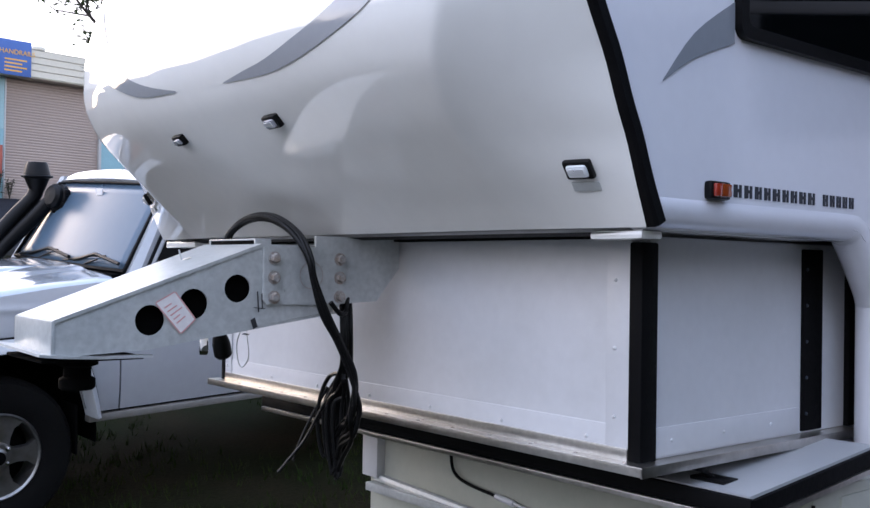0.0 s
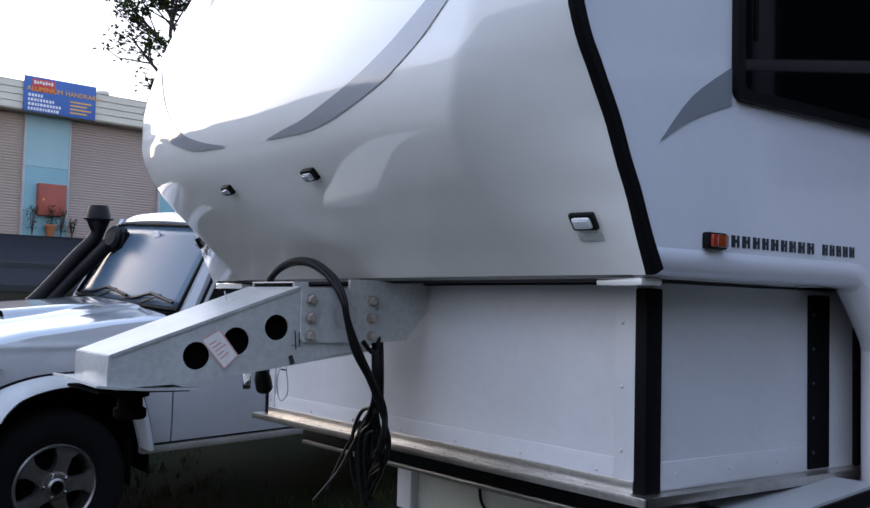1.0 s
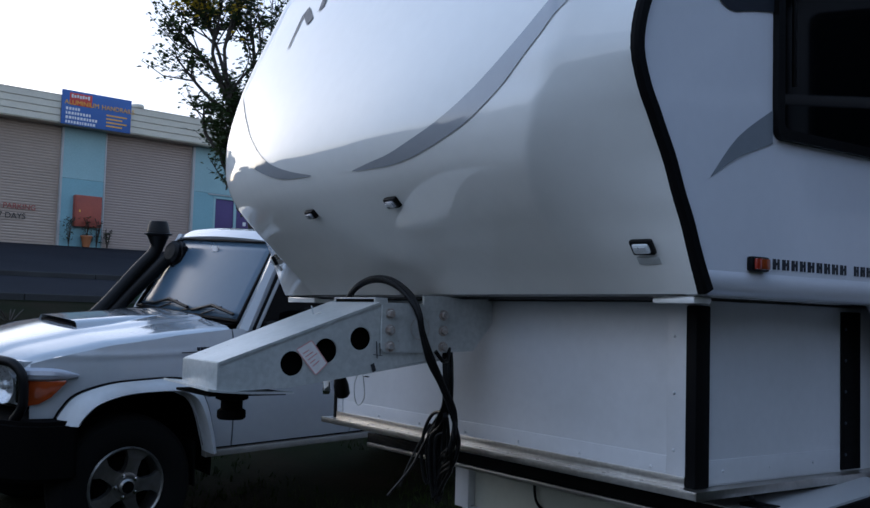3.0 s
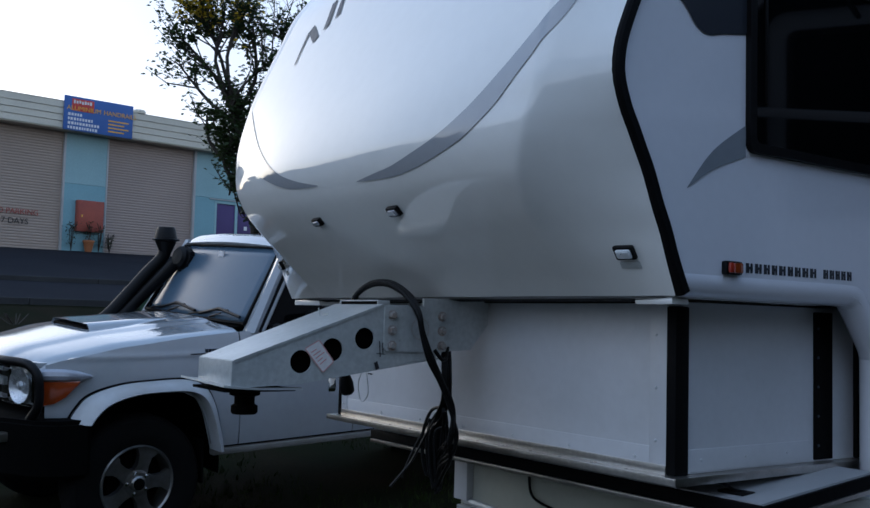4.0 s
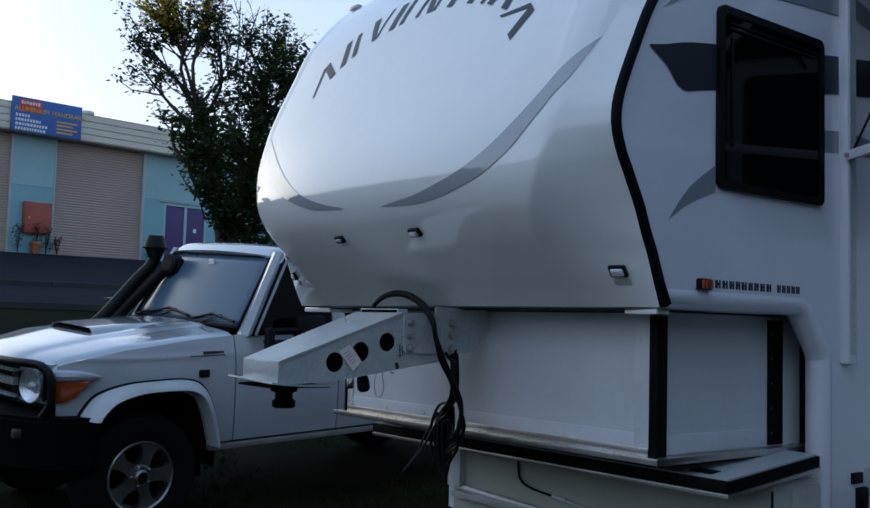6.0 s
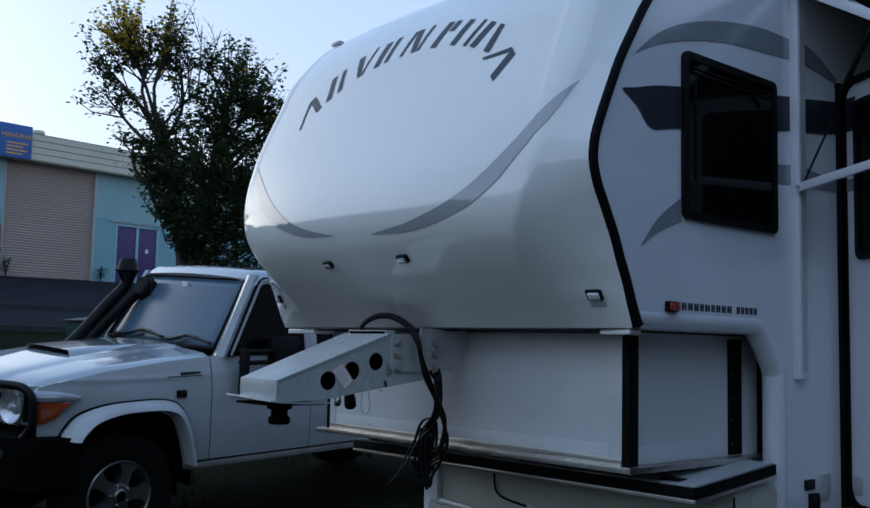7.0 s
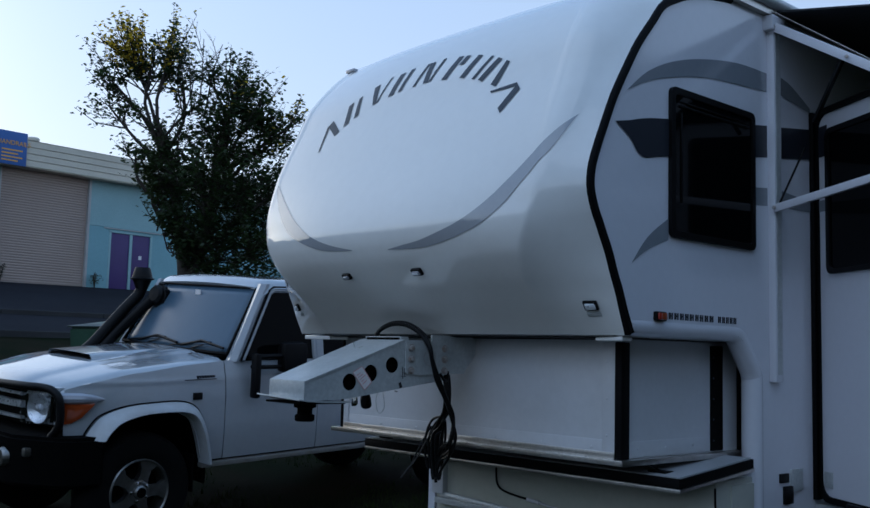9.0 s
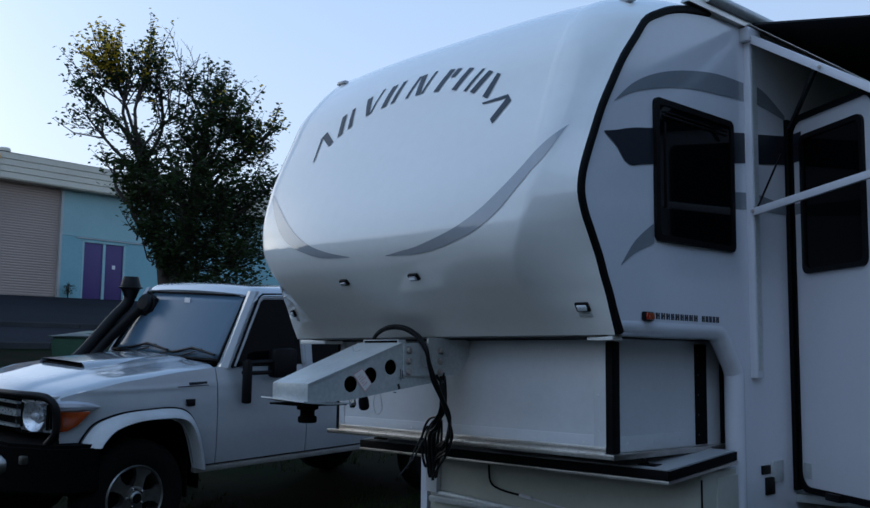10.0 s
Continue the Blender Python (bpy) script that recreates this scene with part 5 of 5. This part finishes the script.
part("door_jamb", boxes(((-.36, -.08, 0), (-.28, .3, 4.5)), ((1.27, -.08, 0), (1.33, .3, 4.5)), bevel=.01), roof_metal, sheds)
for u0, u1 in ((5.95, 6.80), (6.92, 7.75)):
    d = part("door_leaf", boxes(((u0, -.02, .05), (u1, .04, 2.42)), bevel=.01), purple, sheds, "purple painted door leaf")
    if u0 > 6.5:
        part("door_notice", boxes(((u0 + .34, -.028, 1.42), (u0 + .48, -.018, 1.58))), sign_white, d)
part("door_frame", boxes(((5.85, -.07, 0), (5.95, .05, 2.50)), ((7.75, -.07, 0), (7.85, .05, 2.50)), ((6.80, -.06, 0), (6.92, .05, 2.46)), ((5.85, -.07, 2.42), (7.85, .05, 2.50)), bevel=.008), teal_wall, sheds)
part("pipe_rail", boxes(((5.6, -.10, 2.56), (9.0, -.05, 2.60))), roof_metal, sheds)
# fascia: four lapped boards
for i in range(4):
    z = 4.46 + .245 * i
    bm = bmesh.new()
    prism(bm, [(-.55 + .0 * i, z), (-.53, z + .225), (-.50, z + .245), (-.30, z + .245), (-.30, z)], "x", -12, 24)
    part("fascia_board", bm, fascia_cream, sheds, "cream lapped fascia board")
part("soffit", boxes(((-12, -.50, 4.42), (24, .35, 4.46))), fascia_cream, sheds)
bm = bmesh.new()
prism(bm, [(-.55, 5.44), (9.5, 5.9), (9.5, 5.3), (-.3, 5.3)], "x", -12, 24)
part("roof", bm, roof_metal, sheds)
for u in (-6.5, 2.75, 9.9):
    bm = bmesh.new()
    lathe(bm, ((.16, 5.3), (.16, 5.66), (.24, 5.67), (.26, 5.74), (.22, 5.80), (.05, 5.83), (0, 5.83)), pose(u, .6, 0), 16)
    part("roof_vent", bm, fascia_cream, sheds, "small capped roof vent")


def words(text, u, z, size, material, parent, name, y=-.02):
    curve = bpy.data.curves.new(name, "FONT")
    curve.body, curve.size, curve.extrude = text, size, .004
    tmp = bpy.data.objects.new("tmp", curve)
    scene.collection.objects.link(tmp)
    me = bpy.data.meshes.new_from_object(tmp.evaluated_get(bpy.context.evaluated_depsgraph_get()))
    bpy.data.objects.remove(tmp)
    me.materials.clear()
    me.materials.append(material)
    me.transform(Matrix.Translation((u, y, z)) @ pose(0, 0, 0, 90))
    ob = new(name, me)
    ob.parent = parent
    return ob


words("NO PARKING", -2.78, 1.27, .27, ink_red, d1, "red_stencilled_words")
words("7 DAYS", -2.42, .93, .29, ink_black, d1, "black_stencilled_words")

at_sheds = pose(-34, 7.5, base, 0, 0, 96.9)
sign = thing("shop_sign", at_sheds @ pose(.64, -.60, 4.40), "blue signboard with yellow and white lettering on the fascia", "sign")
part("board", boxes(((-1.29, -.03, 0), (1.31, .03, 1.24)), bevel=.01), sign_blue, sign)
part("red_patch", boxes(((-1.02, -.036, .72), (-.20, -.031, 1.16)), bevel=.001), sign_red, sign)
bm = bmesh.new()
for k in range(7):
    box(bm, (-.96 + .1 * k, -.042, .98 + .012 * (k % 3)), (-.89 + .1 * k, -.037, 1.11 - .02 * (k % 2)))
part("script_bars", bm, sign_white, sign)
words("ALUMINIUM", -1.20, .735, .235, sign_yellow, sign, "yellow_word", -.040)
words("HANDRAILS", .165, .735, .235, sign_yellow, sign, "yellow_word", -.040)
for k, (a, b) in enumerate(((-1.14, -.62), (-1.14, -.22), (-1.14, .02), (-1.14, -.05))):
    bm = bmesh.new()
    u = a
    rr = random.Random(k)
    while u < b:
        w = rr.uniform(.05, .09)
        box(bm, (u, -.036, .53 - .16 * k), (u + w, -.032, .63 - .16 * k))
        u += w + .035
    part("text_bars", bm, sign_white, sign)
bm = bmesh.new()
for k in range(4):
    box(bm, (.36, -.036, .52 - .13 * k), (1.15 - .17 * (k % 2), -.032, .57 - .13 * k))
part("text_bars", bm, sign_yellow, sign)

red_box = thing("meter_box", at_sheds @ pose(.66, -.06, .82), "red-brown steel meter box on the pillar", "meter box")
part("cabinet_body", boxes(((-.50, -.22, 0), (.50, 0, 1.14)), bevel=.015), rust_red, red_box)
part("cabinet_door", boxes(((-.46, -.24, .04), (.46, -.215, 1.10)), bevel=.01), rust_red, red_box)
part("cabinet_latch", boxes(((-.36, -.262, .52), (-.31, -.238, .60)), bevel=.004), sign_yellow, red_box)


def pot_plant(u, pot, tall, seed, group):
    rr = random.Random(seed)
    ob = thing("pot_plant", at_sheds @ pose(u, -.30, .12), "leafy plant in a terracotta pot by the wall" if pot else "tall weedy plant by the wall", "plant", group)
    if pot:
        bm = bmesh.new()
        lathe(bm, ((.12, 0), (.19, .34), (.21, .36), (.21, .42), (.17, .42), (.16, .36), (0, .36)), pose(0, 0, -.04), 16)
        part("pot", bm, terracotta, ob)
    bm = bmesh.new()
    for k in range(6):
        tube(bm, [(0, 0, .3 if pot else -.05), (rr.uniform(-.1, .1), rr.uniform(-.1, .1), .3 + tall * .5), (rr.uniform(-.22, .22), rr.uniform(-.2, .2), .3 + tall * rr.uniform(.7, 1))], .012, 5)
    part("stems", bm, bark, ob)
    bm = bmesh.new()
    for k in range(110):
        p = Vector((rr.gauss(0, .11), rr.gauss(0, .11), (.35 if pot else .15) + tall * rr.random()))
        a = rr.uniform(0, 6.28)
        d, e = Vector((math.cos(a), math.sin(a), rr.uniform(-.4, .6))) * rr.uniform(.06, .12), Vector((-math.sin(a), math.cos(a), 0)) * .035
        bm.faces.new([bm.verts.new(q) for q in (p, p + d * .5 + e, p + d, p + d * .5 - e)])
    part("leaves", bm, leaf, ob)


pot_plant(-.02, False, .85, 1, "plants by the pillar")
pot_plant(.62, True, .75, 2, "plants by the pillar")
pot_plant(1.0, False, .75, 5, "plants by the pillar")
pot_plant(1.42, False, .40, 3, "plants by the pillar")
pot_plant(5.2, False, .35, 4, "plants by the pillar")

# ---- wheelie bins ----
def bin_at(x, y, turn, lid_mat):
    ob = thing("wheelie_bin", pose(x, y, ground_z(x), 0, 0, turn), "dark green wheelie bin with closed lid", "bin", "bins on the verge")
    bm = bmesh.new()
    prism(bm, [(-.22, -.26), (.22, -.26), (.22, .24), (-.22, .24)], "z", 0.03, 1.0)
    for v in bm.verts:
        if v.co.z > .5:
            v.co.x *= 1.25
            v.co.y *= 1.2
    bmesh.ops.bevel(bm, geom=bm.edges[:], offset=.03, segments=2, affect="EDGES")
    part("bin_body", bm, bin_green, ob)
    bm = bmesh.new()
    sheet(bm, lambda a, b: Vector((a * .30, b * .33 + .0, 1.02 + .05 * (1 - a * a) * (1 - b * b) ** .5)), spread(-1, 1, 8), spread(-1, 1, 8))
    part("bin_lid", thicken(bm, .02), lid_mat, ob)
    for s in (1, -1):
        bm = bmesh.new()
        lathe(bm, ((.09, -.02), (.10, 0), (.09, .02), (0, .02)), pose(s * .25, .22, .10, 0, 90), 16)
        part("bin_wheel", bm, black_plastic, ob)


bin_at(-10.5, 2.74, 40, bin_lid)
bin_at(-10.9, 3.22, 30, bin_green)


# ---- the tree ----
TREE = Vector((-10.65, 3.80, 0))
TREE.z = ground_z(TREE.x)
tree = thing("tree", Matrix.Translation(TREE), "dark leafy tree with yellow-lit top and bare twigs", "tree")
across, deep = Vector((.69, .724, 0)), Vector((-.724, .69, 0))
rng = random.Random(21)
# (across, height, half width, half height, leaves, yellow share): the clumps of the crown
CLUMPS = ((-1.45, 5.45, .42, .42, 900, .62), (-.95, 5.15, .46, .36, 420, .10), (-.55, 5.42, .32, .50, 460, .30), (-.55, 2.95, .42, .5, 700, 0), (-.40, 2.2, .45, .45, 600, 0), (-.85, 3.35, .35, .28, 240, 0), (-.35, 4.95, .42, .42, 340, .04), (-1.90, 5.0, .42, .30, 330, .0), (-1.80, 4.5, .55, .18, 230, 0),
          (-1.1, 4.35, .5, .25, 170, 0), (-.1, 4.5, .38, .35, 200, 0), (.15, 5.0, .28, .35, 110, .0), (.75, 4.75, .48, .50, 900, .02), (1.15, 4.45, .45, .45, 800, .02), (.65, 4.0, .62, .55, 1000, 0),
          (1.55, 4.1, .35, .40, 420, .05), (-.45, 3.5, .55, .35, 420, 0), (.2, 3.3, .75, .6, 1300, 0), (1.0, 3.2, .75, .65, 1400, 0), (1.75, 3.3, .45, .5, 500, 0), (-.15, 2.6, .60, .5, 900, 0), (.6, 2.4, .75, .6, 1300, 0),
          (1.4, 2.4, .6, .6, 900, 0), (.1, 1.8, .6, .45, 600, 0), (.9, 1.7, .7, .5, 700, 0), (-1.2, 3.75, .55, .14, 90, 0), (2.05, 4.35, .22, .16, 90, .2), (-.40, 3.95, .42, .35, 220, 0), (-.94, 3.8, .42, .22, 170, 0))
trunk = bmesh.new()
tube(trunk, smooth_line([tuple(across * .42 + Vector((0, 0, -.15))), tuple(across * .40 + Vector((0, 0, .6))), tuple(across * .36 + Vector((0, 0, 1.6)))], 4), .15, 10, radii=[.19, .175, .165, .16, .155, .15, .145, .14, .135])
tube(trunk, smooth_line([tuple(across * .36 + Vector((0, 0, 1.5))), tuple(across * .24 + Vector((0, 0, 2.5))), tuple(across * .05 + Vector((0, 0, 3.4))), tuple(across * -.12 + Vector((0, 0, 4.1)))], 4), .09, 8, radii=spread(.12, .05, 12))
tube(trunk, smooth_line([tuple(across * .36 + Vector((0, 0, 1.5))), tuple(across * .58 + Vector((0, 0, 2.4))), tuple(across * .75 + Vector((0, 0, 3.4))), tuple(across * .85 + Vector((0, 0, 4.2)))], 4), .09, 8, radii=spread(.11, .045, 12))
part("trunk", trunk, bark, tree, "dark forked trunk", angle=60)
twigs, green, gold = bmesh.new(), bmesh.new(), bmesh.new()


def clump_place(a, h, w, t):
    while True:
        q = Vector((rng.uniform(-1, 1), rng.uniform(-1, 1), rng.uniform(-1, 1)))
        if q.length < 1:
            break
    wob = 1 + .35 * noise.noise(Vector((a * 3 + q.x * 2, q.y * 2, h * 3 + q.z * 2)))
    return across * (a + q.x * w * wob) + deep * (q.y * w * 1.25) + Vector((0, 0, h + q.z * t * wob))


def bare_side(p):
    """The road side of the crown is thin below the limbs."""
    return p.z < 3.2 and p.dot(across) < min(-.42 + .66 * (3.2 - p.z), .42) + .12 * noise.noise(p * 3)


def leaf_face(bm, p, size):
    a, tip = rng.uniform(0, 6.28), rng.uniform(-.7, .5)
    d = Vector((math.cos(a), math.sin(a), tip)).normalized() * size
    e = d.cross(Vector((rng.uniform(-1, 1), rng.uniform(-1, 1), 1))).normalized() * size * .30
    up = e.cross(d).normalized() * size * .08
    if bare_side(p):
        return
    v = [bm.verts.new(q) for q in (p, p + d * .45 + e + up, p + d, p + d * .45 - e + up)]
    bm.faces.new((v[0], v[1], v[2]))
    bm.faces.new((v[0], v[2], v[3]))


def shake(r):
    return Vector((rng.gauss(0, r), rng.gauss(0, r), rng.gauss(0, r)))


for a, h, w, t, n, y in CLUMPS:
    a, w = a * .80 + .42, w * .86
    side = -.1 if a < .5 else .85
    root = across * (.36 + (side - .36) * min(1, h / 4.2)) + Vector((0, 0, max(1.5, min(h - .9, 3.7))))
    heart = across * a + Vector((0, 0, h))
    mid = root.lerp(heart, .5) + Vector((rng.uniform(-.12, .12), rng.uniform(-.25, .25), rng.uniform(-.1, .1)))
    if not bare_side(mid):
        tube(twigs, smooth_line([root, mid, heart], 3), .02, 6, radii=spread(.042, .012, 6))
    for k in range(max(5, n // 26)):
        end = clump_place(a, h, w * 1.2, t * 1.2)
        b = mid.lerp(heart, rng.uniform(.0, 1))
        end += (end - b) * rng.uniform(0, .22) + Vector((0, 0, rng.uniform(0, .10)))
        bend = b.lerp(end, .5) + Vector((rng.uniform(-.08, .08), rng.uniform(-.08, .08), rng.uniform(-.08, .06)))
        if not bare_side(end):
            tube(twigs, [b, bend, end], .008, 4, ends=False, radii=(.014, .009, .003))
        for _ in range(2):
            c = b.lerp(end, rng.uniform(.35, .75))
            e = c + (end - b) * rng.uniform(.2, .4) + shake(.10)
            if not bare_side(e):
                tube(twigs, [c, e], .004, 3, ends=False, radii=(.006, .002))
            for _ in range(9):
                p = c.lerp(e, rng.uniform(.2, 1.1)) + shake(.022)
                leaf_face(gold if rng.random() < y and p.z > h - t * .7 else green, p, rng.uniform(.055, .095))
        for _ in range(15):
            p = b.lerp(end, rng.uniform(.45, 1.06)) + shake(.032)
            leaf_face(gold if rng.random() < y and p.z > h - t * .85 else green, p, rng.uniform(.055, .10))
    for _ in range(int(n * (.75 if h < 4.2 else .3))):
        p = clump_place(a, h, w, t)
        leaf_face(gold if rng.random() < y and p.z > h - t * .85 else green, p, rng.uniform(.055, .10))


def bare(b, way, far, r, depth):
    """A leafless twig that forks."""
    e = b + way * far
    m = b.lerp(e, .5) + shake(far * .05)
    tube(twigs, [b, m, e], r, 4, ends=False, radii=(r, r * .75, r * .4))
    if depth:
        for k in range(3):
            c = b.lerp(e, .35 + .22 * k + rng.uniform(-.05, .05))
            bare(c, (way + across * rng.choice((-1, 1)) * rng.uniform(.3, .6) + deep * rng.uniform(-.3, .3)).normalized(), far * rng.uniform(.3, .5), r * .55, depth - 1)


for a, lean, far in ((.42, .02, 1.25), (.50, .20, 1.2), (.60, .36, .85), (.34, -.10, .95)):
    bare(across * a + deep * rng.uniform(-.1, .1) + Vector((0, 0, 4.35)), (across * lean + Vector((0, 0, 1))).normalized(), far, .014, 2)
tagged(part("branchwork", twigs, bark, tree, "thin dark branches and bare twigs", angle=60), kind="stuff")
part("crown", green, leaf, tree, "dense dark green leaves", angle=180)
part("yellow_lit_leaves", gold, leaf_lit, tree, "leaves at the top, coloured yellow as if lit", angle=180)

# shrubs on the verge
rng = random.Random(31)
for x, y, r in ((-14.4, 1.6, .2), (-15.5, 6.3, .4)):
    ob = thing("shrub", pose(x, y, ground_z(x)), "low weedy green shrub on the verge", "shrub", "shrubs on the verge")
    bm = bmesh.new()
    for _ in range(170):
        q = Vector((rng.gauss(0, r), rng.gauss(0, r), abs(rng.gauss(0, r * .8))))
        leaf_face(bm, q, .055)
    part("shrub_leaves", bm, leaf, ob, angle=180)
    bm = bmesh.new()
    for _ in range(8):
        tube(bm, [(0, 0, -.05), (rng.gauss(0, r), rng.gauss(0, r), r * .9)], .008, 5)
    part("shrub_stems", bm, bark, ob)
